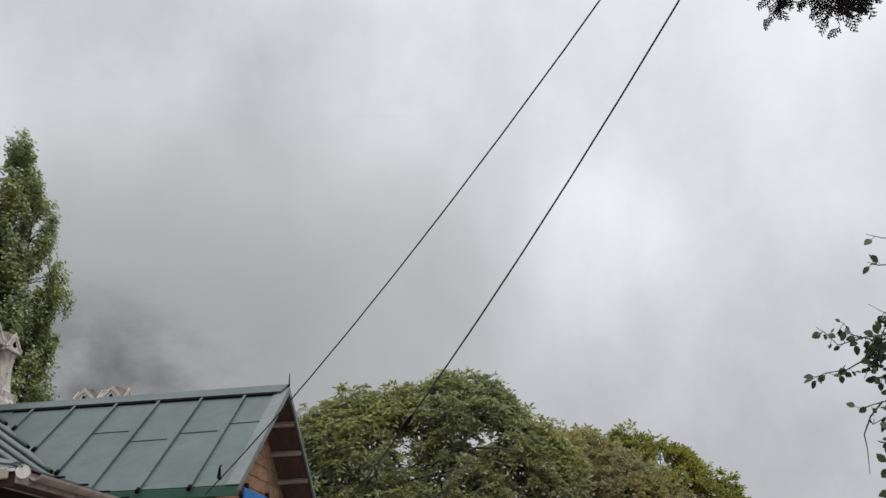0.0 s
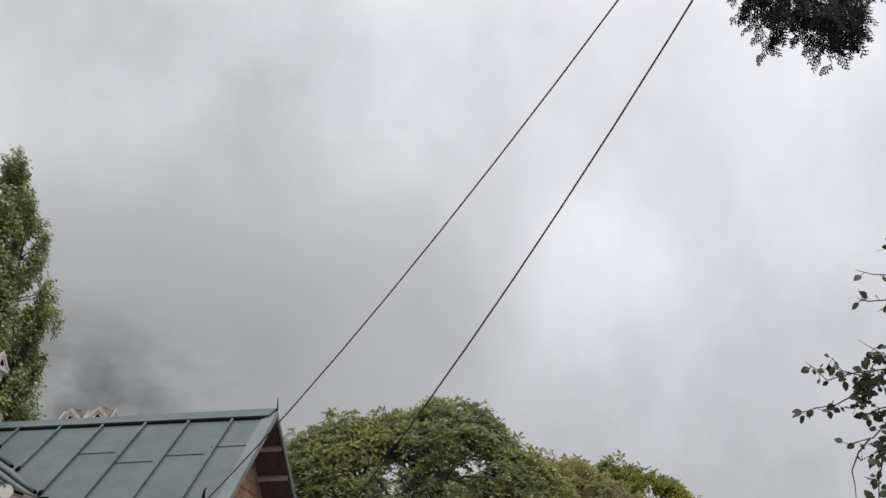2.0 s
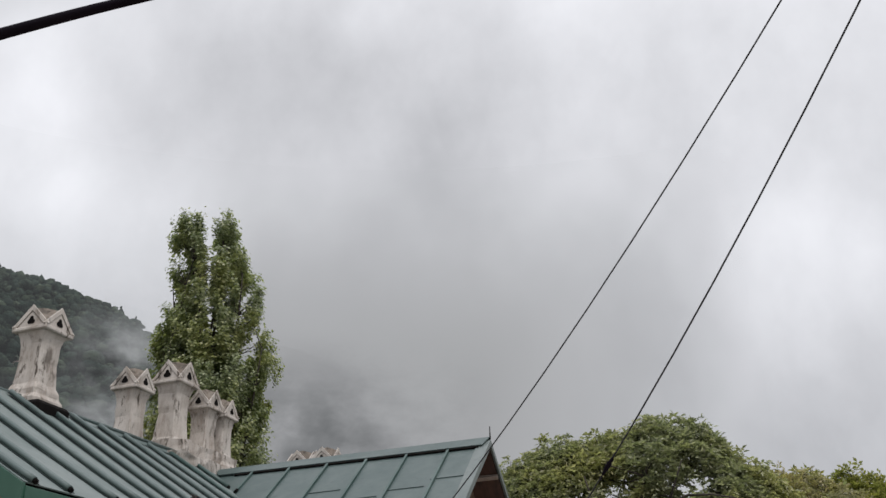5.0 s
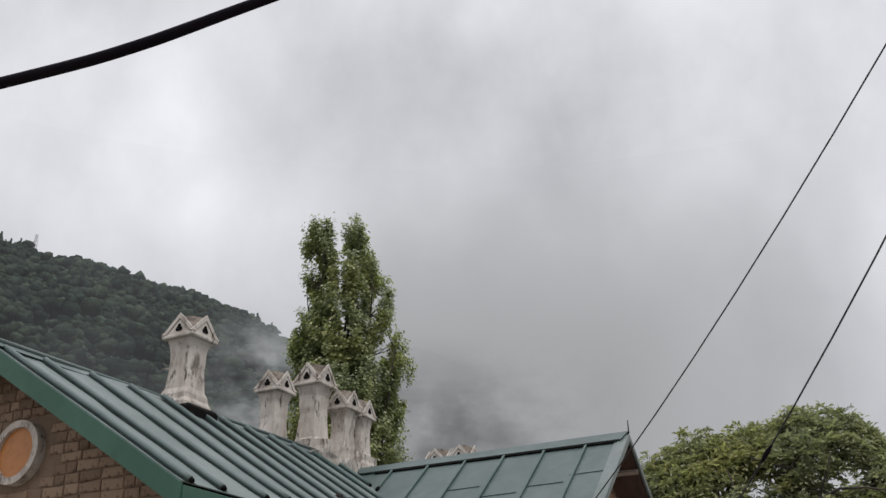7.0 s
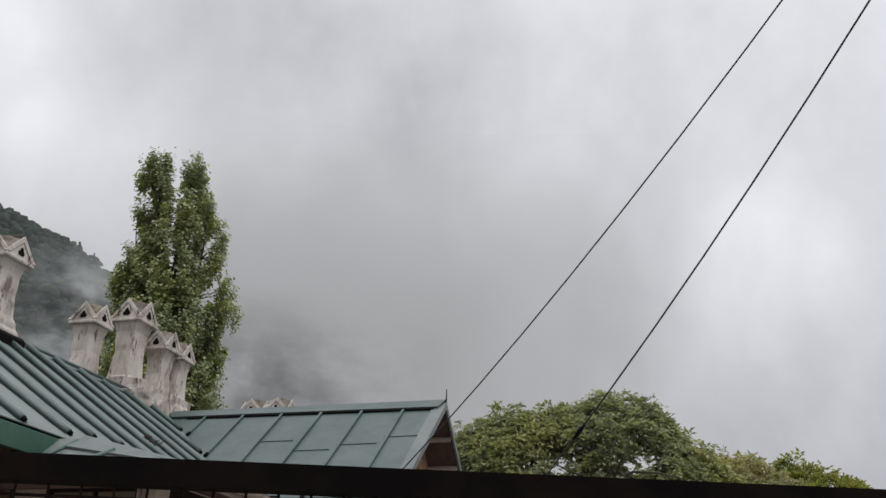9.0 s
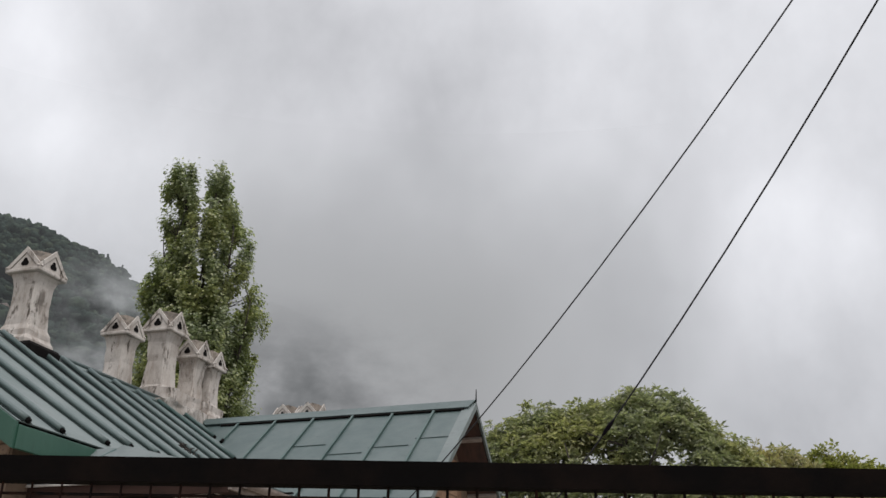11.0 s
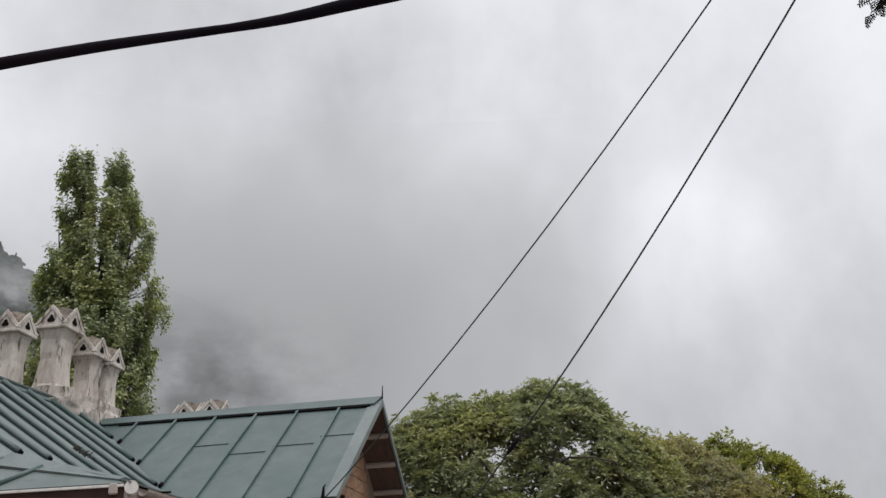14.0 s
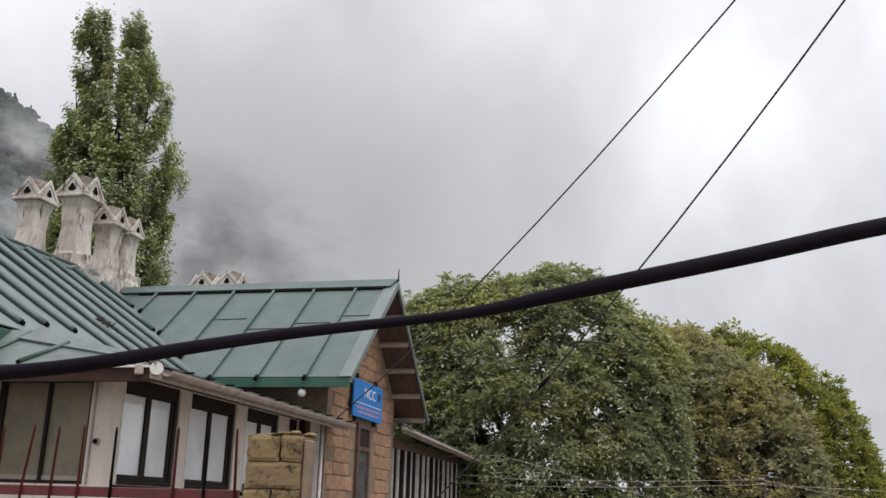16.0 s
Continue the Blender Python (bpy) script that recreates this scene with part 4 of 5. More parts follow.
def chimney(cx, cy, z0, z_cap, w, rise, label, splay=0.0):
    """A limewashed shaft with a moulded slab and a cross-gabled cap with smoke holes."""
    h = w / 2
    bm = bmesh.new()
    levels = [(z0 - 0.3, h * 1.5), (z0 + 0.14, h * 1.48), (z0 + 0.20, h * 1.28), (z0 + 0.27, h * 1.22), (z0 + 0.36, h * 1.06), (z0 * 0.4 + z_cap * 0.6, h * 0.93), (z_cap - 0.18, h * 0.97), (z_cap - 0.08, h * 1.08), (z_cap - 0.02, h * 1.2)]
    prev = None
    for z, q in levels:
        jit = [(rng.normal(0, 0.006), rng.normal(0, 0.006)) for _ in range(8)]
        k_ = q * 0.86
        ringv = [bm.verts.new((cx + a + j[0], cy + b + j[1], z)) for (a, b), j in zip(((-k_, -q), (k_, -q), (q, -k_), (q, k_), (k_, q), (-k_, q), (-q, k_), (-q, -k_)), jit)]
        if prev:
            for i in range(8):
                bm.faces.new((prev[i], prev[(i + 1) % 8], ringv[(i + 1) % 8], ringv[i]))
        else:
            bm.faces.new(ringv[::-1])
        prev = ringv
    bm.faces.new(prev)
    bmesh.ops.subdivide_edges(bm, edges=bm.edges[:], cuts=2, use_grid_fill=True)
    for v in bm.verts:
        v.co += Vector(noise.noise_vector(v.co * 5.0)) * 0.012 + Vector(noise.noise_vector(v.co * 16.0)) * 0.007
    shaft = part("chimney", bm, LIME, cottage, label)
    q = h * 1.46
    part("cap_slab", boxes((cx - q, cx + q, cy - q, cy + q, z_cap - 0.02, z_cap + 0.035), bevel=0.012), LIME, shaft)
    g = h * 1.33
    zb, zt = z_cap + 0.035, z_cap + 0.035 + rise
    cap = bmesh.new()
    ring_ = [cap.verts.new((cx + a * g * 0.97, cy + b * g * 0.97, zt if 0 in (a, b) else zb + 0.02)) for a, b in ((-1, -1), (0, -1), (1, -1), (1, 0), (1, 1), (0, 1), (-1, 1), (-1, 0))]
    low_ = [cap.verts.new((cx + a * g * 0.97, cy + b * g * 0.97, zb)) for a, b in ((-1, -1), (1, -1), (1, 1), (-1, 1))]
    peak = cap.verts.new((cx, cy, zt + 0.085))
    for i in range(8):
        cap.faces.new((ring_[i], ring_[(i + 1) % 8], peak))
    for i in range(4):
        cap.faces.new((low_[i], low_[(i + 1) % 4], ring_[(2 * i + 2) % 8], ring_[2 * i + 1], ring_[2 * i]))
    cap.faces.new(low_[::-1])
    bmesh.ops.subdivide_edges(cap, edges=cap.edges[:], cuts=3, use_grid_fill=True)
    for v in cap.verts:
        v.co += Vector(noise.noise_vector(v.co * 14.0)) * 0.008
    part("gabled_cap", cap, LIME_TOP, shaft, "cross-gabled cap darkened by lichen")
    # pale coping along the four gables, and the smoke holes
    for ax, sgn in (("y", -1), ("x", 1), ("y", 1), ("x", -1)):
        cc, oc = (cx, cy) if ax == "y" else (cy, cx)
        lo, hi = sorted((oc + sgn * g * 0.93, oc + sgn * g * 1.03))
        bm = bmesh.new()
        t = 0.045
        for d in (-1, 1):
            prism(bm, [(cc, zt + t), (cc + d * (g + t), zb + 0.005), (cc + d * (g - t * 0.6), zb + 0.005), (cc, zt - t * 0.8)], ax, lo, hi)
        part("coping", bm, LIME, shaft)
        lo, hi = sorted((oc + sgn * g * 0.9, oc + sgn * g * 0.985))
        part("gable_face", prism(bmesh.new(), [(cc - g * 0.86, zb), (cc + g * 0.86, zb), (cc, zt - 0.05)], ax, lo, hi), LIME, shaft)
        # the hole's dark depth is painted as a flat black plate
        lo, hi = sorted((oc + sgn * g * 0.98, oc + sgn * (g * 0.985 + 0.006)))
        part("smoke_hole", prism(bmesh.new(), trefoil(cc, zb + rise * 0.34, rise * 0.2), ax, lo, hi), SOOT_SHADE, shaft)
    return shaft


chimney(-9.75, 10.53, 5.0, 6.09, 0.385, 0.27, "limewashed chimney astride the ridge, streaked black")
chimney(-10.2, 13.14, 5.0, 6.11, 0.345, 0.27, "short limewashed chimney with heavy black streaks")
chimney(-10.03, 14.02, 5.15, 6.43, 0.395, 0.31, "tallest limewashed chimney of the stack")
chimney(-9.85, 14.68, 5.1, 6.15, 0.33, 0.27, "limewashed chimney joined to its neighbour")
chimney(-9.75, 15.08, 5.1, 6.09, 0.295, 0.25, "slim limewashed chimney at the end of the stack")
chimney(-9.60, 17.9, 4.7, 5.78, 0.37, 0.26, "far chimney showing only its gabled cap")
chimney(-9.06, 17.9, 4.7, 5.79, 0.37, 0.26, "far chimney showing only its gabled cap")
base_bm = boxes((-10.28, -9.56, 13.68, 15.36, 4.6, 5.42))
bmesh.ops.subdivide_edges(base_bm, edges=base_bm.edges[:], cuts=7, use_grid_fill=True)
for v in base_bm.verts:
    v.co += Vector(noise.noise_vector(v.co * 4.0)) * 0.045 + Vector(noise.noise_vector(v.co * 11.0)) * 0.02
part("stack_base", base_bm, LIME, cottage, "rough limewashed base of the chimney stack")
skirt = boxes((-9.62, -9.40, 13.42, 15.5, 4.9, 5.17))
bmesh.ops.subdivide_edges(skirt, edges=skirt.edges[:], cuts=11, use_grid_fill=True)
for v in skirt.verts:
    v.co += Vector(noise.noise_vector(v.co * 3.0)) * 0.06 + Vector(noise.noise_vector(v.co * 9.0)) * 0.035
part("mortar_skirt", skirt, LIME, cottage, "rough mortar flashing round the stack")
part("bitumen_patch", boxes((-9.6, -9.3, 15.35, 15.7, 4.8, 5.1), bevel=0.05), SOOT_SHADE, cottage, "black bitumen patch")
part("bitumen_patch", boxes((-9.55, -9.3, 10.14, 10.79, 4.85, 5.06), bevel=0.05), SOOT_SHADE, cottage, "black bitumen patch")

# ---- sign on the gable ----
sign = empty("wall_sign", "blue painted sign board with white letters on the gable wall", "sign", (GAB_X, 14.75, 2.97))
part("board", boxes((GAB_X + 0.03, GAB_X + 0.06, 13.98, 15.46, 2.96, 3.51), bevel=0.006), BLUE, sign)
for yy in (14.2, 15.2):
    part("batten", boxes((GAB_X - 0.02, GAB_X + 0.03, yy, yy + 0.06, 2.9, 3.6)), WOOD_DARK, sign)


def letters(text, size, y0, z, material):
    cu = bpy.data.curves.new("letters", "FONT")
    cu.body, cu.size, cu.extrude = text, size, 0.003
    tmp = bpy.data.objects.new("letters", cu)
    me = bpy.data.meshes.new_from_object(tmp.evaluated_get(bpy.context.evaluated_depsgraph_get()))
    bpy.data.objects.remove(tmp)
    bpy.data.curves.remove(cu)
    me.transform(Matrix(((0, 0, 1, GAB_X + 0.064), (1.3, 0, 0, y0), (0, 1, 0, z), (0, 0, 0, 1))))
    me.materials.append(material)
    ob = new("lettering", me)
    under(ob, sign)


letters("NCC", 0.21, 14.46, 3.27, LETTER)
part("emblem", tube(bmesh.new(), [(GAB_X + 0.06, 15.25, 3.35), (GAB_X + 0.066, 15.25, 3.35)], 0.065, 14), SIGN_DARK, sign)
part("lettering", boxes((GAB_X + 0.06, GAB_X + 0.065, 14.1, 15.38, 3.165, 3.178)), LETTER, sign, "thin white line")
for zz, a, b in ((3.105, 14.1, 15.35), (3.04, 14.2, 15.25)):
    yy = a
    while yy < b:
        ln = rng.uniform(0.08, 0.2)
        part("lettering", boxes((GAB_X + 0.06, GAB_X + 0.065, yy, min(yy + ln, b), zz - 0.018, zz + 0.018)), SIGN_RED, sign)
        yy += ln + 0.05

# ---- fence before the cottage ----
FY = 5.3
yard_wall = tagged(new("yard_wall", mesh_of("yard_wall", boxes((-6.5, -2.95, FY - 0.15, FY + 0.15, 0, 1.3)), MORTAR)), "low earth-brown yard wall below the fence", "wall", kind="structure")
fence = empty("iron_fence", "red-painted iron fence with upright spikes on the yard wall", "fence", (-3.9, FY, 1.3))
part("rail", boxes((-6.4, -2.92, FY - 0.012, FY + 0.012, 1.712, 1.762), bevel=0.003), RED, fence)
part("rail", boxes((-6.4, -2.92, FY - 0.012, FY + 0.012, 1.36, 1.39), bevel=0.003), RED, fence)
for n_, (x, lean_) in enumerate([(-5.19, 0.0), (-5.04, 0.0), (-4.88, 0.01), (-4.73, 0), (-4.58, 0), (-4.43, 0.01), (-4.27, 0.005), (-4.12, 0.035), (-3.95, 0.01), (-3.795, 0.0), (-3.61, 0.0), (-3.455, 0), (-3.265, 0.0), (-3.10, 0.0), (-2.935, -0.012)]):
    if n_ == 11:
        continue
    tall = 2.06 + (0.01 if n_ % 2 else 0)
    part("bar", tube(bmesh.new(), [(x, FY - 0.018, 1.3), (x, FY - 0.018, 1.74), (x + lean_, FY - 0.018, tall - 0.02), (x + lean_, FY - 0.018, tall)], [0.0075, 0.0075, 0.0065, 0.004], 6), IRON if n_ in (10, 13) else BAR_RED, fence)
pillar = empty("gate_pillar", "ochre stone gate pillar with a crumbling top", "pillar", (-2.7, FY, 0))
part("pillar_core", boxes((-2.81, -2.56, FY - 0.13, FY - 0.01, 0, 2.01)), MORTAR, pillar)
part("plaster_edge", boxes((-2.545, -2.53, FY - 0.15, FY - 0.03, 0, 2.0), bevel=0.005), MORTAR, pillar, "crumbling earth plaster on the pillar side")
z, course = 0.52, 0
while z < 2.0:
    h = 0.125
    cut = (0.5, 0.0, 0.62)[course % 3]
    spans = [(-2.83, -2.545)] if not cut else [(-2.83, -2.83 + 0.285 * cut - 0.006), (-2.83 + 0.285 * cut, -2.545)]
    for a, b in spans:
        bm = box(bmesh.new(), a + 0.004, b - 0.004, FY - 0.165, FY + 0.0, z + 0.002, z + h - 0.003)
        bmesh.ops.subdivide_edges(bm, edges=bm.edges[:], cuts=6, use_grid_fill=True)
        mid_ = Vector(((a + b) / 2, FY - 0.08, z + h / 2))
        for v in bm.verts:
            q = v.co - mid_
            edge = max(abs(q.x) / (b - a) * 2, abs(q.z) / h * 2)
            v.co += Vector(noise.noise_vector(v.co * 22.0)) * (0.002 + 0.005 * (edge > 0.85)) + Vector(noise.noise_vector(v.co * 60.0)) * 0.002
            if edge > 0.95:
                v.co.y += 0.008
        part("block", bm, STONE_YELLOW, pillar)
    z += h
    course += 1
for n_ in range(9):
    bm = bmesh.new()
    bmesh.ops.create_icosphere(bm, subdivisions=2, radius=1)
    s = (rng.uniform(0.02, 0.045), rng.uniform(0.03, 0.06), rng.uniform(0.006, 0.014))
    c = (-2.81 + 0.031 * n_, FY - 0.07 + rng.uniform(0, 0.08), 2.02 + rng.uniform(0, 0.02))
    for v in bm.verts:
        v.co = Vector([v.co[i] * s[i] * (1 + rng.normal(0, 0.12)) + c[i] for i in range(3)])
    part("rubble", bm, STONE_YELLOW, pillar)

# ---- terrace fence right before the eye: flat rail with welded mesh ----
E_ = Vector((math.cos(radians(18)), math.sin(radians(18)), 0))
N_ = Vector((-math.sin(radians(18)), math.cos(radians(18)), 0))
R0 = Vector((-0.9, 0.75, 0)) + N_ * 0.897
RAIL_Z = 1.512


def bar_along(bm, s0, s1, z0, z1, depth):
    a, b = R0 + E_ * s0, R0 + E_ * s1
    slab(bm, [a + Vector((0, 0, z1)), b + Vector((0, 0, z1)), b + N_ * depth + Vector((0, 0, z1)), a + N_ * depth + Vector((0, 0, z1))], z1 - z0)
    return bm


mesh_fence = empty("mesh_fence", "black iron rail with rusty welded wire mesh below", "fence", tuple(R0))
part("top_rail", bar_along(bmesh.new(), -1.6, 1.6, RAIL_Z - 0.021, RAIL_Z, 0.02), IRON, mesh_fence)
for s in (-1.5, 1.5):
    part("post", bar_along(bmesh.new(), s - 0.02, s + 0.02, 0, RAIL_Z - 0.021, 0.03), IRON, mesh_fence)
bm = bmesh.new()
for s in np.arange(-1.48, 1.48, 0.0255).tolist():
    p = R0 + E_ * s + N_ * 0.012
    tube(bm, [p + Vector((0, 0, 0.75)), p + Vector((0, 0, RAIL_Z - 0.021))], 0.0013, 4, False)
for z in np.arange(RAIL_Z - 0.03, 0.76, -0.0255).tolist():
    tube(bm, [R0 + E_ * -1.49 + N_ * 0.014 + Vector((0, 0, z)), R0 + E_ * 1.49 + N_ * 0.014 + Vector((0, 0, z))], 0.0013, 4, False)
tagged(part("wire_mesh", bm, RUST, mesh_fence, "rusty welded wire mesh"), kind="stuff")

# ---- cables ----
CA = 0.189
CE, CN = Vector((math.cos(CA), math.sin(CA), 0)), Vector((-math.sin(CA), math.cos(CA), 0))
SAG = [(-6, 1.45), (-2, 1.68), (-0.8, 1.74), (-0.36, 1.7594), (-0.309, 1.7617), (-0.258, 1.7640), (-0.208, 1.7701), (-0.157, 1.78), (-0.106, 1.7889), (-0.055, 1.7956), (-0.005, 1.8019), (0.046, 1.8147), (0.097, 1.8263),
       (0.148, 1.838), (0.198, 1.851), (0.249, 1.8624), (0.3, 1.872), (0.8, 1.95), (2, 2.15), (5, 2.7)]


def sag(s):
    """Height of the cable along its run, smoothed between its bends."""
    return sum(float(np.interp(s + d, [p[0] for p in SAG], [p[1] for p in SAG])) * w for d, w in ((-0.02, 0.25), (0, 0.5), (0.02, 0.25)))


run = [-6, -3, -1.5, -0.8, -0.5, *np.linspace(-0.36, 0.3, 45).tolist(), 0.45, 0.8, 1.5, 3, 5]
pts = [Vector((-0.9, 0.75, 0)) + CN * 0.563 + CE * s + Vector((0, 0, sag(s))) for s in run]
thick = [float(np.interp(s, [-0.4, -0.2, -0.1, -0.03, 0.0, 0.06, 0.4], [0.0042, 0.0039, 0.0032, 0.0026, 0.0031, 0.0044, 0.0052])) for s in run]
thing("service_cable", tube(bmesh.new(), pts, thick, 10), PVC, "thick black cable strung across the view", "cable")


def wire(a, b, bow, k0, k1, r, label):
    a, b = Vector(a), Vector(b)
    pts = [a + (b - a) * k + Vector((0, 0, bow * k * k if abs(k) < 1.2 else bow * (1.44 + 2.4 * (abs(k) - 1.2)))) for k in np.linspace(k0, k1, 60).tolist()]
    return thing("overhead_wire", tube(bmesh.new(), pts, r, 6), WIRE, label, "wire", "overhead wires")


w1 = wire((-0.909, 4, 3.115), (-2.969, 6, 1.641), 0.302, -6, 0.79, 0.0031, "thin black wire slanting down to the gate pillar")
w2 = wire((-1.0, 4, 2.444), (-3.055, 6, 0.466), 0.501, -4.5, 0.42, 0.0031, "thin black wire with a taped joint slanting down")
part("splice", tube(bmesh.new(), [(-1.285, 4.277, 2.179), (-1.303, 4.294, 2.164), (-1.318, 4.309, 2.150), (-1.335, 4.325, 2.135)], [0.004, 0.0085, 0.008, 0.004], 8), PVC, w2, "taped joint")
part("splice", tube(bmesh.new(), [(-2.425, 5.47, 2.19), (-2.435, 5.475, 2.20), (-2.43, 5.47, 2.25), (-2.42, 5.47, 2.262)], [0.007, 0.011, 0.005, 0.003], 6), PVC, w1, "taped joint")


def far_wire(pts, r=0.0045):
    thing("service_wire", tube(bmesh.new(), pts, r, 5), WOOD_PALE, "thin pale service wire before the trees", "wire", "service wires")


far_wire([(-5.5, 20.6, 2.74), (-4.0, 20, 2.76), (-2.68, 20, 2.44), (-1.18, 20, 2.05), (1.0, 20, 1.55), (5, 20, 0.9)])
far_wire([(-5.4, 20.55, 2.42), (-3.46, 20, 2.30), (-1.2, 20, 2.31), (1.0, 20, 2.39), (2.47, 20, 2.11), (5, 20, 1.55), (8, 20, 1.2)])
far_wire([(-5.4, 20.55, 2.25), (-3.46, 20, 2.17), (-1.2, 20, 2.20), (1.0, 20, 2.30), (4, 20, 2.2), (8, 20, 2.4)])
pole = empty("service_pole", "slim steel pole carrying service wires before the trees", "pole", (1.0, 20, 0))
part("pole", tube(bmesh.new(), [(1.05, 20.03, 0), (1.05, 20.03, 2.45)], 0.025, 8), BARK, pole)
for zz in (2.40, 2.31):
    part("insulator", tube(bmesh.new(), [(0.94, 19.99, zz), (0.98, 20, zz), (1.0, 20, zz), (1.04, 20.02, zz)], [0.02, 0.028, 0.02, 0.024], 8), GUTTER, pole)


# ---- trees ----
def leaves(centres, outward, count, size, spread, droop, aspect=0.55, lift=0.75):
    """Small folded leaves scattered round the twig ends."""
    idx = rng.integers(0, len(centres), count)
    p = centres[idx] + rng.normal(0, 1, (count, 3)) * spread
    n = outward[idx] + rng.normal(0, 0.45, (count, 3)) + (0, 0, lift)
    n /= np.linalg.norm(n, axis=1)[:, None]
    d = rng.normal(0, 1, (count, 3)) + (0, 0, -droop)
    d -= n * (d * n).sum(1)[:, None]
    d /= np.linalg.norm(d, axis=1)[:, None] + 1e-9
    s = np.cross(n, d)
    ln = (size * rng.uniform(0.65, 1.3, count))[:, None]
    fold = n * ln * 0.12
    v = np.stack([p, p + d * ln * 0.5 + s * ln * aspect * 0.5 + fold, p + d * ln, p + d * ln * 0.5 - s * ln * aspect * 0.5 + fold], 1).reshape(-1, 3)
    b = np.arange(count)[:, None] * 4
    return v, np.concatenate([b + (0, 1, 2), b + (0, 2, 3)], 1).reshape(-1, 3)


def limb(bm, a, b, r0, r1, bend=0.12, steps=6):
    a, b = Vector(a), Vector(b)
    off = Vector(rng.normal(0, 1, 3).tolist()) * (b - a).length * bend
    pts = [a + (b - a) * float(t) + off * math.sin(math.pi * t) for t in np.linspace(0, 1, steps)]
    tube(bm, pts, [r0 + (r1 - r0) * t for t in np.linspace(0, 1, steps)], 6)
    return pts


def tree(name, label, base, leaders, r, lobes, material, n_clumps, n_leaves, size, spread, droop, hollow=0.45, aspect=0.5, category="tree"):
    """Trunk with one or more leaders, limbs, and a crown made of leafy clumps that fill uneven lobes (centre, radii)."""
    top = empty(name, label, category, base)
    bm = bmesh.new()
    fork = Vector(base).lerp(Vector(leaders[0]), 0.3)
    fork.x = base[0]
    limb(bm, base, fork, r, r * 0.72, 0.02, 5)
    stems = [limb(bm, fork, t, r * 0.6, r * 0.07, 0.035, 12) for t in leaders]
    spots = [p for st in stems for p in st[2:-2]]
    cs, out = [], []
    vol = np.array([l[1][0] * l[1][1] * l[1][2] for l in lobes]) ** 0.75
    for l, share in zip(lobes, vol / vol.sum()):
        c, q = np.array(l[0]), np.array(l[1])
        k = max(6, int(n_clumps * share))
        d = rng.normal(0, 1, (k, 3))
        d /= np.linalg.norm(d, axis=1)[:, None]
        rad = rng.uniform(hollow, 1.0, k) ** 0.6
        bump = np.array([noise.noise(Vector(x * 2.3) + Vector(c)) for x in d]) * 0.45 + 1
        cs.append(c + d * q * (rad * bump)[:, None])
        out.append(d * 0.9 + (0, 0, 0.25))
        below = [p for p in spots if p.z < c[2] + 0.1] or spots[:1]
        t = min(below, key=lambda p: (p - Vector(c)).length + 0.4 * (c[2] - p.z))
        pts = limb(bm, t, c, r * 0.22, r * 0.06, 0.14)
        for j in range(0, k, 3 if k < 60 else 5):
            limb(bm, pts[rng.integers(2, 6)], cs[-1][j], r * 0.06, r * 0.018, 0.1, 4)
    part("trunk", bm, BARK, top, "grey-brown trunk and limbs")
    v, f = leaves(np.concatenate(cs), np.concatenate(out), n_leaves, size, spread, droop, aspect)
    crown = new("crown", from_arrays("crown", v, f, material))
    tagged(under(crown, top), kind="stuff")
    return top


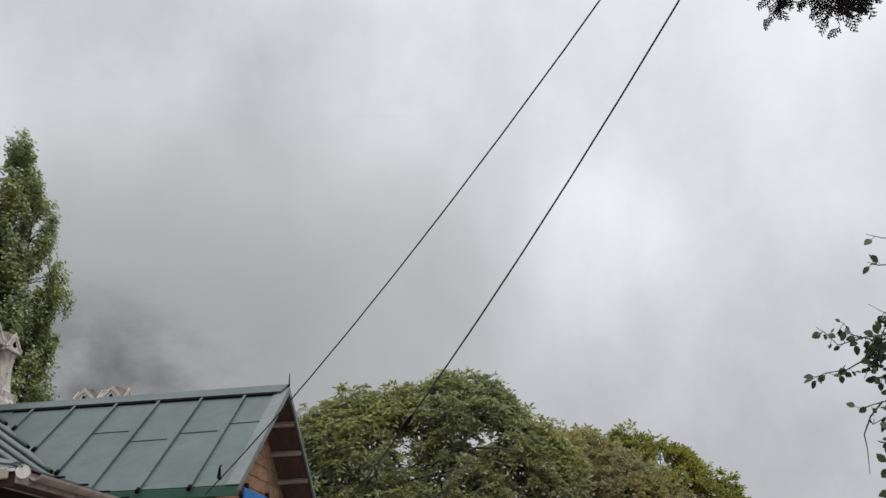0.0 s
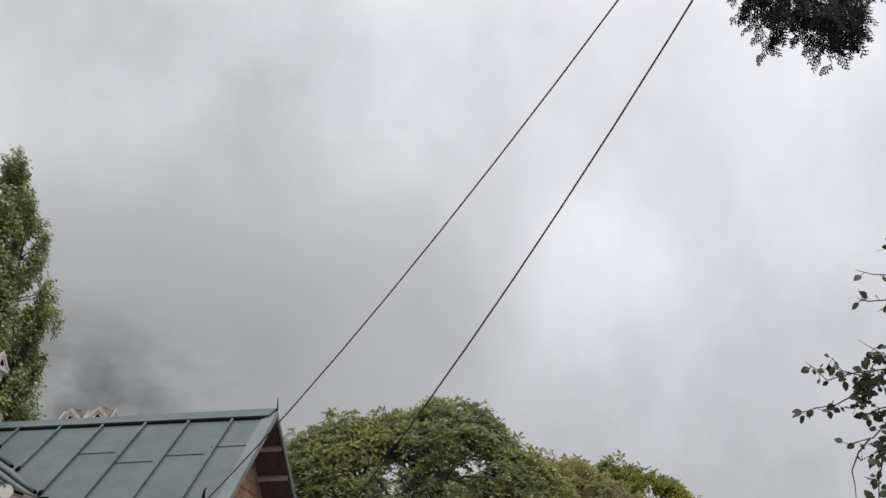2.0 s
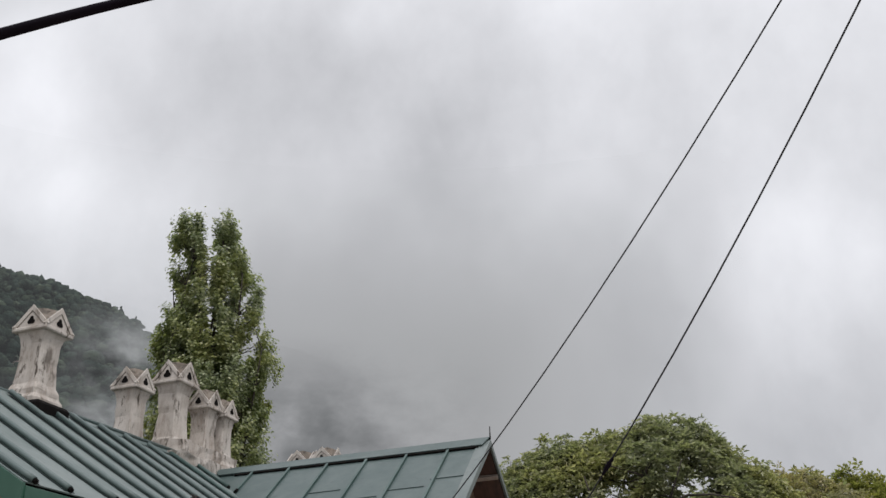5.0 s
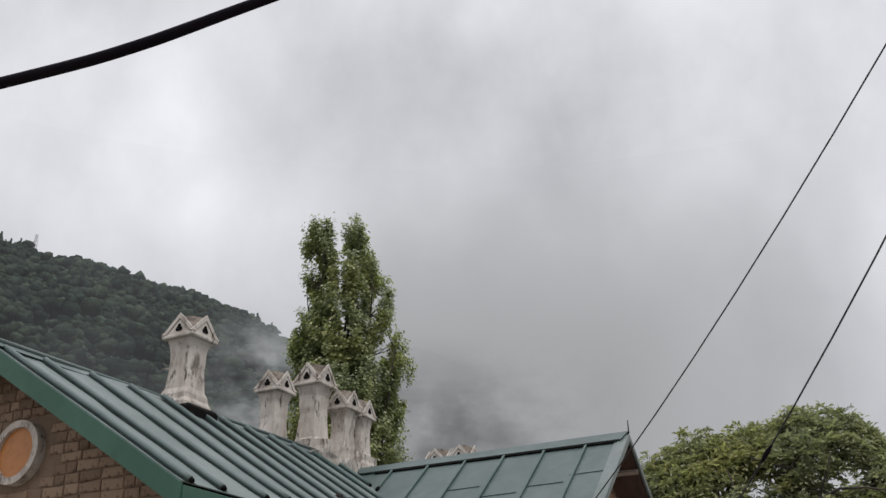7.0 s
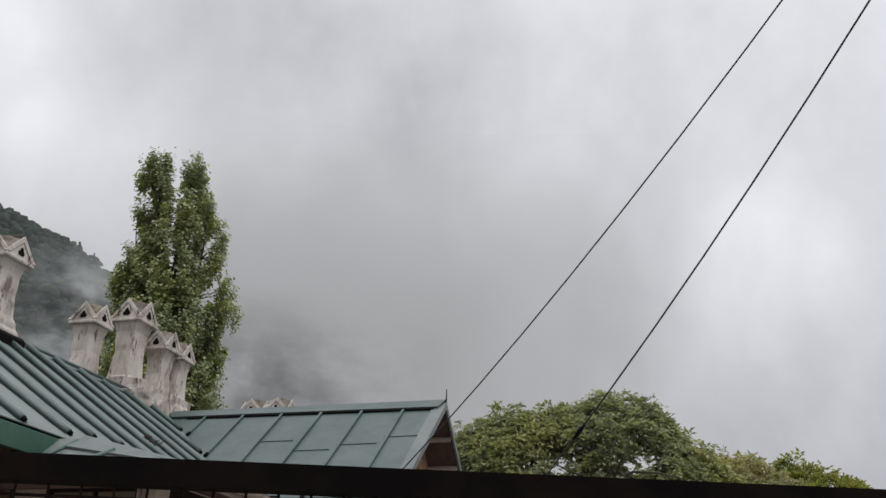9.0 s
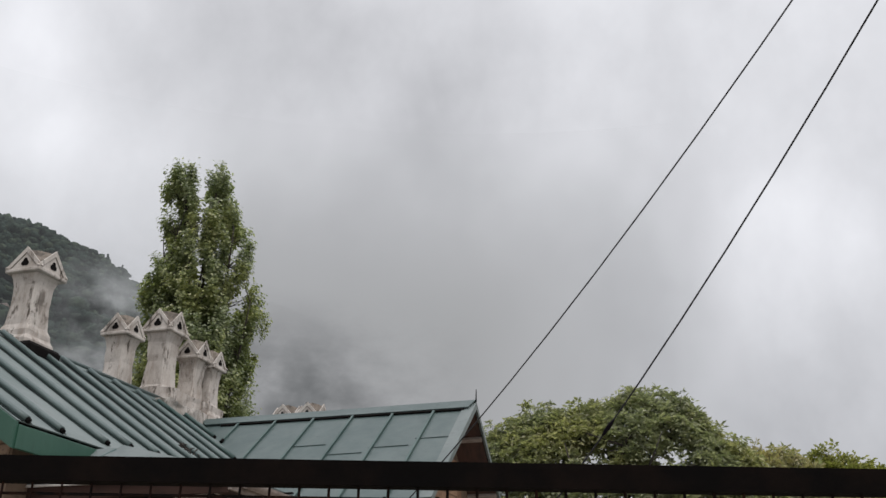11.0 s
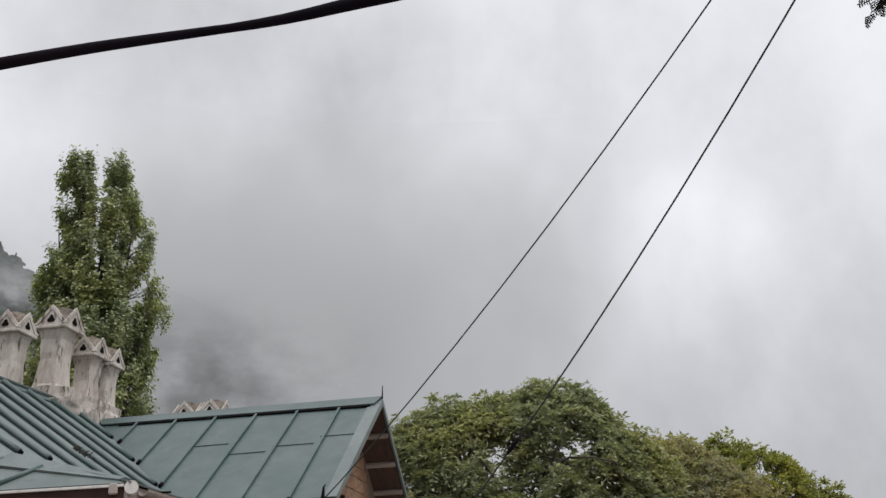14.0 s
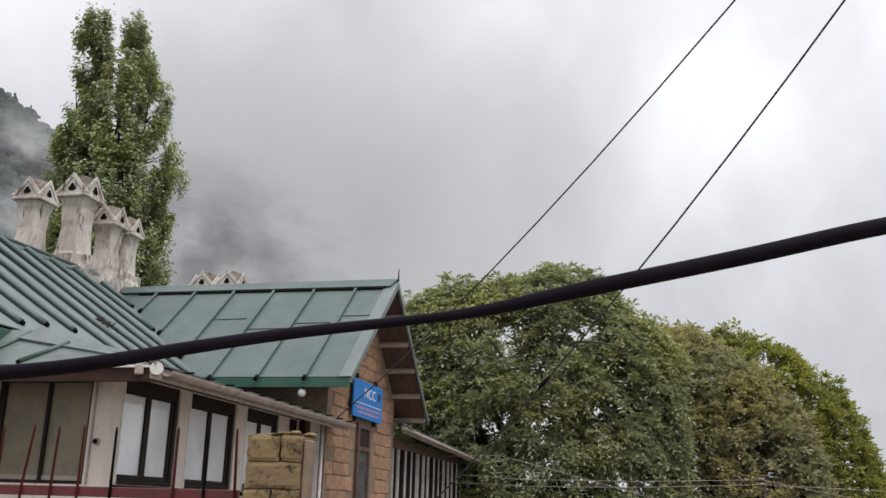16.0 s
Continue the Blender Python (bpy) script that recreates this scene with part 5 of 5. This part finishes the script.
def poplar():
    """Upright sprays inside a flame-shaped, twin-topped outline, with gaps high up where sky and stems show."""
    top = empty("poplar_tree", "tall twin-topped green poplar behind the chimneys", "tree", (-18.5, 28, 0))
    bm = bmesh.new()
    limb(bm, (-18.5, 28, 0), (-18.5, 28, 5), 0.3, 0.24, 0.01, 5)
    zs = [4.5, 7, 8.7, 11, 12.6, 14.2, 15.6, 16.5, 17.4, 18.0, 18.4]
    left = [-20.4, -20.8, -20.9, -20.8, -20.6, -20.7, -20.45, -20.7, -20.6, -20.3, -20.1]
    right = [-16.4, -16.1, -16.0, -16.05, -16.25, -16.55, -17.0, -17.3, -17.75, -18.1, -18.4]
    stems = []
    for x0, tip in ((-18.6, (-19.9, 27.8, 17.8)), (-18.4, (-18.3, 27.8, 17.6)), (-18.3, (-17.3, 27.6, 15.4)), (-18.7, (-20.3, 27.8, 15.5)), (-18.2, (-16.4, 27.7, 12.6)), (-18.8, (-20.6, 28.2, 12.2)), (-18.5, (-19.2, 27.3, 16.2)), (-18.3, (-17.9, 27.4, 16.6)), (-18.4, (-18.6, 26.9, 15.2))):
        stems.append(limb(bm, (x0, 28, 4.8), tip, 0.12, 0.014, 0.03, 14))
    spots = np.array([p[:] for st in stems for p in st])
    cs, out = [], []
    while len(cs) < 4700:
        z = rng.uniform(4.5, 18.0)
        l, r = float(np.interp(z, zs, left)), float(np.interp(z, zs, right))
        mid_, half = (l + r) / 2, (r - l) / 2
        a, q = rng.uniform(0, 2 * math.pi), math.sqrt(rng.uniform(0.03, 1))
        x, y = mid_ + half * q * math.cos(a), 28 + half * 0.8 * q * math.sin(a)
        # the leaders fan out in one plane, so gaps run right through the crown
        xa = x + 0.65 * (y - 28)
        rough = noise.noise(Vector((xa * 1.35, y * 0.35, z * 0.95)))
        fine_ = noise.noise(Vector((xa * 2.8 + 9, y * 0.8, z * 2.1)))
        if q > 0.86 + 0.4 * rough and z < 17.4:
            continue
        airy = min(max((z - 12.0) / 2.0, 0), 1) * (1.0 if x > -19.3 else 0.75)
        if rough + 0.45 * fine_ < -0.32 + 0.22 * airy - 0.1 * (z > 16.7):
            continue
        lobe_l = abs(xa + 19.95) < float(np.interp(z, [15.3, 16.9, 17.6, 18.1], [1.0, 0.85, 0.5, 0.12]))
        lobe_r = abs(xa + 18.45) < float(np.interp(z, [15.3, 16.7, 17.4, 17.9], [1.4, 0.75, 0.45, 0.1]))
        if z > 15.3 and not lobe_l and not lobe_r:
            continue
        cleft = float(np.interp(z, [12.5, 14.9, 16.0, 17.8], [-18.6, -18.8, -18.95, -19.15]))
        if z > 12.8 and abs(xa - cleft) < 0.06 + 0.034 * (z - 12.8) * (0.6 + 0.8 * (fine_ + 0.3)):
            continue
        p = np.array((x, y, z))
        foot = spots[np.argmin(np.linalg.norm(spots - p + (0, 0, 0.5), axis=1))]
        if foot[2] < z and rng.random() < 0.4:
            limb(bm, foot, p, 0.02, 0.006, 0.08, 4)
        for u in (0.0, 0.22, 0.45):
            cs.append(p + (0.3 * u * math.cos(a), 0.3 * u * math.sin(a), u - 0.25))
            out.append((math.cos(a), math.sin(a), 0.35))
    part("trunk", bm, BARK, top, "grey-brown trunk and upright limbs")
    v, f = leaves(np.array(cs), np.array(out), 118000, 0.12, 0.085, 0.2, 0.75, 0.6)
    tagged(under(new("crown", from_arrays("crown", v, f, POPLAR_LEAF)), top), kind="stuff")


poplar()


def crown_lobes(spec, y, depth):
    return [((x, y + rng.uniform(-depth, depth), z), (w, w * 0.9, h)) for x, z, w, h in spec]


def compound_leaves(tips, out, per_tip, leaflets, length, size, droop, aspect):
    """Rosettes of feathered leaves at the twig ends: leaflets in two ranks along a drooping stalk."""
    p = np.repeat(tips, per_tip, 0)
    d = np.repeat(out, per_tip, 0) * 0.7 + rng.normal(0, 0.62, (len(p), 3)) + (0, 0, 0.15)
    d /= np.linalg.norm(d, axis=1)[:, None]
    ln = (length * rng.uniform(0.6, 1.25, len(p)))[:, None]
    side = np.cross(d, rng.normal(0, 0.35, (len(p), 3)) + (0, 0, 1))
    side /= np.linalg.norm(side, axis=1)[:, None] + 1e-9
    verts = []
    for i in range(leaflets):
        t = 0.22 + 0.78 * i / (leaflets - 1)
        foot = p + d * ln * t + np.array((0, 0, -1.0)) * ln * droop * t * t
        sgn = 0.0 if i == leaflets - 1 else (1.0 if i % 2 else -1.0)
        w = side * sgn * 0.85 + d * (0.45 + 0.5 * (sgn == 0)) + (0, 0, -0.55 * droop) + rng.normal(0, 0.22, (len(p), 3))
        w /= np.linalg.norm(w, axis=1)[:, None]
        n = np.cross(side, d) + rng.normal(0, 0.3, (len(p), 3))
        n -= w * (n * w).sum(1)[:, None]
        n /= np.linalg.norm(n, axis=1)[:, None] + 1e-9
        n *= np.where(n[:, 2:] < 0, -1.0, 1.0)
        s = np.cross(n, w)
        k = (size * rng.uniform(0.7, 1.25, len(p)))[:, None]
        verts.append(np.stack([foot, foot + w * k * 0.5 + s * k * aspect * 0.5 + n * k * 0.1, foot + w * k, foot + w * k * 0.5 - s * k * aspect * 0.5 + n * k * 0.1], 1))
    v = np.concatenate(verts).reshape(-1, 3)
    b = np.arange(len(v) // 4)[:, None] * 4
    return v, np.concatenate([b + (0, 1, 2), b + (0, 2, 3)], 1).reshape(-1, 3)


def broad_tree(name, label, base, r, leaders, profile, y, depth, foot, n_tips, gap, freq, material, rosette, boughs=()):
    """A spreading crown under an uneven roofline (x, z), its twig ends thinned into masses and hollows, with limbs showing between."""
    top = empty(name, label, "tree", base)
    bm = bmesh.new()
    fork = Vector((base[0], base[1], max(foot, 1.4)))
    limb(bm, base, fork, r, r * 0.75, 0.02, 5)
    spots = [p for t in leaders for p in limb(bm, fork, t, r * 0.5, r * 0.08, 0.06, 12)[1:]]
    lines = []
    for bough in boughs:
        tube(bm, bough, [0.045 * (1 - 0.75 * i / (len(bough) - 1)) for i in range(len(bough))], 6)
        lines += [Vector(a).lerp(Vector(b), u) for a, b in zip(bough, bough[1:]) for u in (0.0, 0.25, 0.5, 0.75)]
    xs, zs = [q[0] for q in profile], [q[1] for q in profile]
    xc, hw = (xs[0] + xs[-1]) / 2, (xs[-1] - xs[0]) / 2
    tips, out = [], []
    while len(tips) < n_tips:
        x = rng.uniform(xs[0], xs[-1])
        z1 = float(np.interp(x, xs, zs)) + 0.16 * noise.noise(Vector((x * 2.2, y, 3.0)))
        z = foot + (z1 - foot) * rng.uniform(0, 1) ** 0.8
        rise = (z - foot) / (z1 - foot)
        hd = depth * math.sqrt(max(0.04, 1 - ((x - xc) / (hw * 1.05)) ** 2)) * math.sqrt(max(0.02, 1 - rise ** 4))
        u = -rng.uniform(0.35, 1.0) if rng.random() < 0.68 else rng.uniform(-0.6, 0.8)
        p = Vector((x, y + hd * u, z))
        lump = noise.noise(p * freq) + 0.45 * noise.noise(p * freq * 2.3 + Vector((5, 1, 7)))
        if lump < gap - 0.12 * (rise > 0.88):
            continue
        if lines and p.y < y - 0.2 and min((p - q).length_squared for q in lines) < 0.035:
            continue
        tips.append(p[:])
        out.append(((x - xc) / hw * 0.7, u * 0.9, rise - 0.25))
        if len(tips) % 7 == 0:
            t = min((q for q in spots if q.z < z + 0.2), key=lambda q: (q - p).length, default=spots[0])
            limb(bm, t, p, 0.026, 0.008, 0.12, 5)
    # single twigs that stand out of the roofline
    for _ in range(n_tips // 22):
        x = rng.uniform(xs[0], xs[-1])
        z = float(np.interp(x, xs, zs)) + rng.uniform(0.0, 0.28)
        p = Vector((x, y + rng.uniform(-0.3, 0.3) * depth, z))
        foot_ = p + Vector((rng.normal(0, 0.15), rng.normal(0, 0.15), -0.5))
        limb(bm, foot_, p, 0.012, 0.005, 0.1, 4)
        tips.append(p[:])
        out.append(((x - xc) / hw * 0.7, -0.3, 0.1))
    part("trunk", bm, BARK, top, "grey-brown trunk and limbs")
    v, f = compound_leaves(np.array(tips), np.array(out), *rosette)
    tagged(under(new("crown", from_arrays("crown", v, f, material)), top), kind="stuff")
    return top


broad_tree("walnut_tree", "broad green walnut tree with drooping compound leaves", (-4.2, 25.4, 0), 0.40,
           [(-3.4, 25.0, 7.4), (-5.8, 24.8, 6.9), (-2.0, 24.6, 6.3), (-6.8, 24.6, 6.0), (-3.6, 23.6, 6.2), (-1.3, 24.2, 5.0)],
           [(-8.4, 6.1), (-7.9, 6.6), (-7.43, 6.85), (-6.88, 6.95), (-6.25, 7.28), (-5.47, 7.42), (-5.02, 7.28), (-4.26, 7.36), (-3.72, 7.62), (-3.41, 7.84), (-2.9, 7.6), (-2.33, 7.42), (-1.8, 6.85), (-1.15, 6.3), (-0.76, 6.0), (-0.3, 5.2)],
           25.2, 2.5, 1.0, 3700, -0.25, 1.0, WALNUT_LEAF, (5, 7, 0.32, 0.15, 0.75, 0.42),
           boughs=[[(-3.7, 24.0, 5.0), (-3.2, 23.5, 5.45), (-2.65, 23.2, 5.6), (-2.12, 23.2, 5.57), (-1.61, 23.2, 5.44), (-1.34, 23.3, 4.99)], [(-3.6, 24.4, 4.6), (-3.1, 23.6, 5.6), (-2.85, 23.4, 6.1), (-2.7, 23.4, 6.45)], [(-4.0, 24.2, 4.4), (-4.5, 23.6, 5.3), (-4.9, 23.4, 5.9), (-5.0, 23.4, 6.3)]])
broad_tree("turning_tree", "rounded tree with dull brownish-green autumn leaves", (0.6, 26.8, 0), 0.26, [(-0.2, 26.6, 5.3), (0.9, 26.4, 4.8), (1.8, 26.4, 3.8)],
           [(-1.6, 5.9), (-1.0, 6.3), (-0.2, 6.4), (0.4, 6.05), (1.0, 5.85), (1.6, 5.4), (2.2, 4.8), (2.8, 4.0), (3.2, 2.6)], 26.6, 1.5, 0.6, 1500, -0.24, 1.2, BROWN_LEAF, (5, 6, 0.22, 0.125, 0.3, 0.5))
broad_tree("yellowing_tree", "rounded tree with yellow-green autumn leaves", (2.6, 28.6, 0), 0.26, [(1.2, 28.4, 5.6), (2.6, 28.4, 5.0), (3.6, 28.2, 3.6)],
           [(-1.3, 6.5), (-0.14, 6.62), (0.6, 6.45), (1.21, 6.56), (1.79, 6.44), (2.49, 6.16), (2.9, 5.95), (3.11, 5.55), (3.64, 5.25), (4.13, 4.75), (4.45, 4.2), (4.7, 3.2), (4.9, 2.0)], 28.4, 1.7, 0.6, 1900, -0.22, 1.2, GOLD_LEAF, (5, 6, 0.23, 0.135, 0.25, 0.5))
tree("distant_tree", "small grey-green tree far down the slope", (9.2, 42, 0), [(9.2, 42, 3.2)], 0.2,
     crown_lobes([(8.9, 3.3, 0.9, 0.9), (9.7, 2.6, 1.0, 0.9), (8.8, 2.0, 1.1, 1.0), (10.6, 1.8, 1.0, 0.9)], 42, 0.5), BROWN_LEAF, 160, 5000, 0.2, 0.22, 0.6)


def leafy_shoot(bm, pts, r):
    tube(bm, pts, [r * (1 - 0.75 * i / (len(pts) - 1)) for i in range(len(pts))], 6)


def round_leaf_tree():
    """The slim tree at the edge of the terrace, whose hanging shoots reach into view."""
    top = empty("round_leaved_tree", "slim tree with dark round leaves on thin hanging shoots", "tree", (3.5, 8.2, 0))
    bm = bmesh.new()
    leafy_shoot(bm, [(3.5, 8.2, 0), (3.45, 8.2, 1.5), (3.3, 8.15, 3.0), (3.2, 8.1, 4.4), (3.15, 8.1, 5.4)], 0.11)
    Y = 8.0
    # shoots as (x, z) runs, with the number of leaves to a node
    shoots = [([(3.2, 4.3), (2.5, 4.3), (1.97, 4.14), (1.85, 4.19), (1.74, 4.24)], 1), ([(2.5, 4.3), (2.1, 4.4), (1.92, 4.38)], 2), ([(2.5, 4.2), (1.93, 3.97), (1.78, 3.97), (1.69, 3.99)], 1),
              ([(2.2, 4.1), (1.95, 3.95), (1.83, 3.88)], 1), ([(3.3, 3.4), (2.4, 3.5), (1.8, 3.41), (1.55, 3.4), (1.35, 3.35), (1.26, 3.43), (1.2, 3.48)], 2), ([(1.8, 3.41), (1.6, 3.27), (1.4, 3.18), (1.24, 3.16), (1.14, 3.12)], 2),
              ([(2.0, 3.4), (1.75, 3.55), (1.62, 3.65)], 2), ([(1.9, 3.4), (1.75, 3.3), (1.6, 3.38), (1.45, 3.42), (1.4, 3.5)], 2), ([(2.1, 3.4), (1.85, 3.3), (1.7, 3.3), (1.58, 3.22), (1.5, 3.1)], 3),
              ([(2.0, 3.45), (1.85, 3.52), (1.7, 3.45), (1.62, 3.3), (1.56, 3.18)], 3), ([(1.95, 3.2), (1.8, 3.15), (1.66, 3.12), (1.58, 3.08)], 3),
              ([(1.9, 3.3), (1.72, 3.02), (1.58, 2.9), (1.48, 2.88), (1.39, 2.86)], 1), ([(1.9, 3.1), (1.69, 2.89), (1.62, 2.75), (1.56, 2.6), (1.52, 2.4), (1.5, 2.2)], 3), ([(2.0, 3.1), (1.78, 2.86), (1.7, 2.7), (1.66, 2.5), (1.62, 2.2)], 3),
              ([(1.56, 2.9), (1.46, 2.8), (1.4, 2.68), (1.39, 2.57), (1.38, 2.4)], 0), ([(1.8, 2.9), (1.64, 2.84), (1.55, 2.78), (1.46, 2.74)], 2)]
    verts, faces, n0 = [], [], 0
    ring = [(0, 0), (0.2, 0.30), (0.45, 0.40), (0.75, 0.27), (1, 0), (0.75, -0.27), (0.45, -0.40), (0.2, -0.30)]
    for pts, count in shoots:
        pts = [Vector((x, Y + 0.12 * noise.noise(Vector((x * 3, z * 3, 1))), z)) for x, z in pts]
        leafy_shoot(bm, pts, 0.008 if len(pts) > 3 else 0.005)
        for a, b in zip(pts, pts[1:]):
            for i in range(int((b - a).length / 0.042) if a.x < 2.3 else 0):
                node = a.lerp(b, float(rng.uniform(0, 1)))
                for _ in range(count):
                    if rng.random() < 0.12:
                        continue
                    w = Vector((rng.normal(-0.2, 0.7), rng.normal(0, 0.6), rng.normal(-0.35, 0.6))).normalized()
                    c = node + w * float(rng.uniform(0.02, 0.055))
                    tube(bm, [node, c], 0.0022, 4, False)
                    n = Vector((rng.normal(0, 0.55), -1, rng.normal(0.1, 0.6)))
                    n = (n - w * n.dot(w)).normalized()
                    s = n.cross(w)
                    ln = float(rng.uniform(0.042, 0.088))
                    slim = float(rng.uniform(0.65, 1.05))
                    verts += [c + w * (ln * u) + s * (ln * v * slim) + n * (ln * 0.2 * abs(v)) for u, v in ring]
                    faces.append(list(range(n0, n0 + 8)))
                    n0 += 8
    part("trunk", bm, BARK, top)
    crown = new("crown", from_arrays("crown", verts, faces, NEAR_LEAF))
    tagged(under(crown, top), kind="stuff")


round_leaf_tree()


def cypress():
    """An old cypress beside the terrace; one bough hangs into view overhead, its flat sprays set with scale-leaved cords."""
    top = empty("cypress_tree", "old cypress whose dark feathery bough hangs overhead", "tree", (4.6, 7.6, 0))
    bm = bmesh.new()
    leafy_shoot(bm, [(4.6, 7.6, 0), (4.55, 7.6, 3), (4.5, 7.55, 6), (4.45, 7.5, 9), (4.4, 7.5, 12)], 0.3)
    arms = []
    for a, b in (((4.5, 7.55, 6.5), (0.95, 6.8, 6.15)), ((4.5, 7.5, 6.6), (1.25, 6.75, 6.05)), ((4.5, 7.5, 6.5), (1.6, 6.85, 5.95)), ((4.5, 7.5, 7.0), (1.05, 7.0, 6.5)), ((4.5, 7.5, 6.7), (1.85, 6.9, 6.1))):
        a, b = Vector(a), Vector(b)
        pts = [a + (b - a) * t + Vector((0, 0, 0.35 * math.sin(math.pi * t))) for t in np.linspace(0, 1, 8).tolist()]
        leafy_shoot(bm, pts, 0.022)
        arms += pts[4:]
    hem_x = [0.86, 0.94, 1.02, 1.17, 1.25, 1.37, 1.45, 1.57, 1.69, 1.77, 1.90, 2.02]
    hem_z = [5.98, 5.80, 5.55, 5.54, 5.62, 5.45, 5.37, 5.37, 5.44, 5.70, 5.76, 5.92]
    cores = ((1.0, 5.95, 0.16), (1.15, 5.66, 0.10), (1.3, 5.95, 0.12), (1.42, 5.74, 0.15), (1.55, 5.5, 0.13), (0.95, 5.6, 0.08), (1.6, 5.72, 0.1))
    v, f = [], []

    def cord(a, d, n, ln, w):
        s = d.cross(n).normalized() * w
        k = len(v)
        v.extend((a - s * 0.5, a + s * 0.5, a + d * ln * 0.6 + s, a + d * ln, a + d * ln * 0.6 - s))
        f.append((k, k + 1, k + 2, k + 3, k + 4))

    made = 0
    while made < 680:
        x, z = rng.uniform(0.88, 2.04), rng.uniform(5.35, 6.6)
        ln = rng.uniform(0.10, 0.20)
        hem = float(np.interp(x, hem_x, hem_z))
        thick = 0.10 + sum(0.9 * math.exp(-((x - cx) ** 2 + (z - cz) ** 2) / (q * q)) for cx, cz, q in cores) + 0.5 * (z > 6.15)
        if z - 0.75 * ln < hem or rng.random() > thick:
            continue
        made += 1
        base = Vector((x, 6.8 + rng.normal(0, 0.13), z))
        d = Vector((rng.normal(-0.05, 0.55), rng.normal(0, 0.35), -rng.uniform(0.35, 1.1))).normalized()
        n = Vector((rng.normal(0, 0.5), -1, rng.normal(0, 0.5)))
        n = (n - d * n.dot(d)).normalized()
        s = d.cross(n)
        tube(bm, [base, base + d * ln * 0.85], [0.0035, 0.0015], 4, False)
        if made % 5 == 0:
            t = min(arms, key=lambda q: (q - base).length)
            limb(bm, t, base, 0.008, 0.003, 0.12, 5)
        for i in range(11):
            t = 0.1 + 0.085 * i
            side = 1 if i % 2 else -1
            w = (d * 0.75 + s * side * 0.8 + n * float(rng.normal(0, 0.15))).normalized()
            reach = ln * 0.42 * (1.1 - 0.75 * t) * float(rng.uniform(0.7, 1.2))
            foot = base + d * (ln * t)
            cord(foot, w, n, reach, 0.0052)
            for j in range(3):
                ww = (w * 0.8 + d.cross(n) * (0.6 if j % 2 else -0.6)).normalized()
                cord(foot + w * (reach * (0.3 + 0.22 * j)), ww, n, reach * 0.42, 0.0048)
        cord(base + d * (ln * 0.85), d, n, ln * 0.2, 0.0042)
    part("trunk", bm, BARK, top)
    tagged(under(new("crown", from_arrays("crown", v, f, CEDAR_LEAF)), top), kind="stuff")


cypress()

# ---- stones of the two gables, each its own block ----
def courses(parent, material, plane, at, u0, u1, z0, z1, inside, h, lengths, depth):
    """Squared stones in courses on a wall: plane 'x' or 'y', joints left open to the mortar."""
    shapes = {}
    z, n_ = z0, 0
    while z < z1:
        hh = h * (0.9 + 0.25 * ((n_ * 7) % 5) / 5)
        u = u0 - (n_ % 3) * 0.11
        while u < u1:
            ln = lengths[int(rng.integers(0, len(lengths)))]
            key = (round(ln, 2), round(hh, 3), int(rng.integers(0, 3)))
            if inside(u, z) and inside(u + ln, z + hh) and inside(u, z + hh) and inside(u + ln, z):
                if key not in shapes:
                    bm = bmesh.new()
                    g = 0.007
                    face = [(g, g), (ln - g, g), (ln - g, hh - g), (g, hh - g)]
                    face = [(a + rng.normal(0, 0.006), b + rng.normal(0, 0.006)) for a, b in face]
                    inner = [(a + (0.012 if a < ln / 2 else -0.012), b + (0.012 if b < hh / 2 else -0.012)) for a, b in face]
                    def at3(p, d):
                        return (d, p[0], p[1]) if plane == "x" else (p[0], -d, p[1])
                    back = [bm.verts.new(at3(p, -0.02)) for p in face]
                    mid_ = [bm.verts.new(at3(p, depth * 0.6)) for p in face]
                    fr = [bm.verts.new(at3(p, depth + rng.uniform(-0.006, 0.006))) for p in inner]
                    for i in range(4):
                        j = (i + 1) % 4
                        bm.faces.new((back[i], back[j], mid_[j], mid_[i]))
                        bm.faces.new((mid_[i], mid_[j], fr[j], fr[i]))
                    bm.faces.new(fr)
                    shapes[key] = mesh_of("stone", bm, material)
                ob = new("stone", shapes[key])
                ob.location = (at, u, z) if plane == "x" else (u, at, z)
                under(ob, parent)
            u += ln
        z += hh
        n_ += 1


courses(gable, STONE, "x", GAB_X - 0.03, 13.1, 16.5, 1.55, 5.0,
        lambda u, z: 13.1 <= u <= 16.5 and z < wing_z(u) - 0.1 and not (14.38 < u < 15.1 and z < 2.92), 0.185, [0.24, 0.33, 0.46], 0.014)
courses(main_gable, STONE_DARK, "y", 7.73, -10.1, -7.05, 2.55, 5.0,
        lambda u, z: u < -7.05 and z < 5.05 - 0.67 * abs(u - RIDGE_X) and (u + 9.3) ** 2 + (z - 3.84) ** 2 > 0.15, 0.112, [0.14, 0.21, 0.3], 0.02)
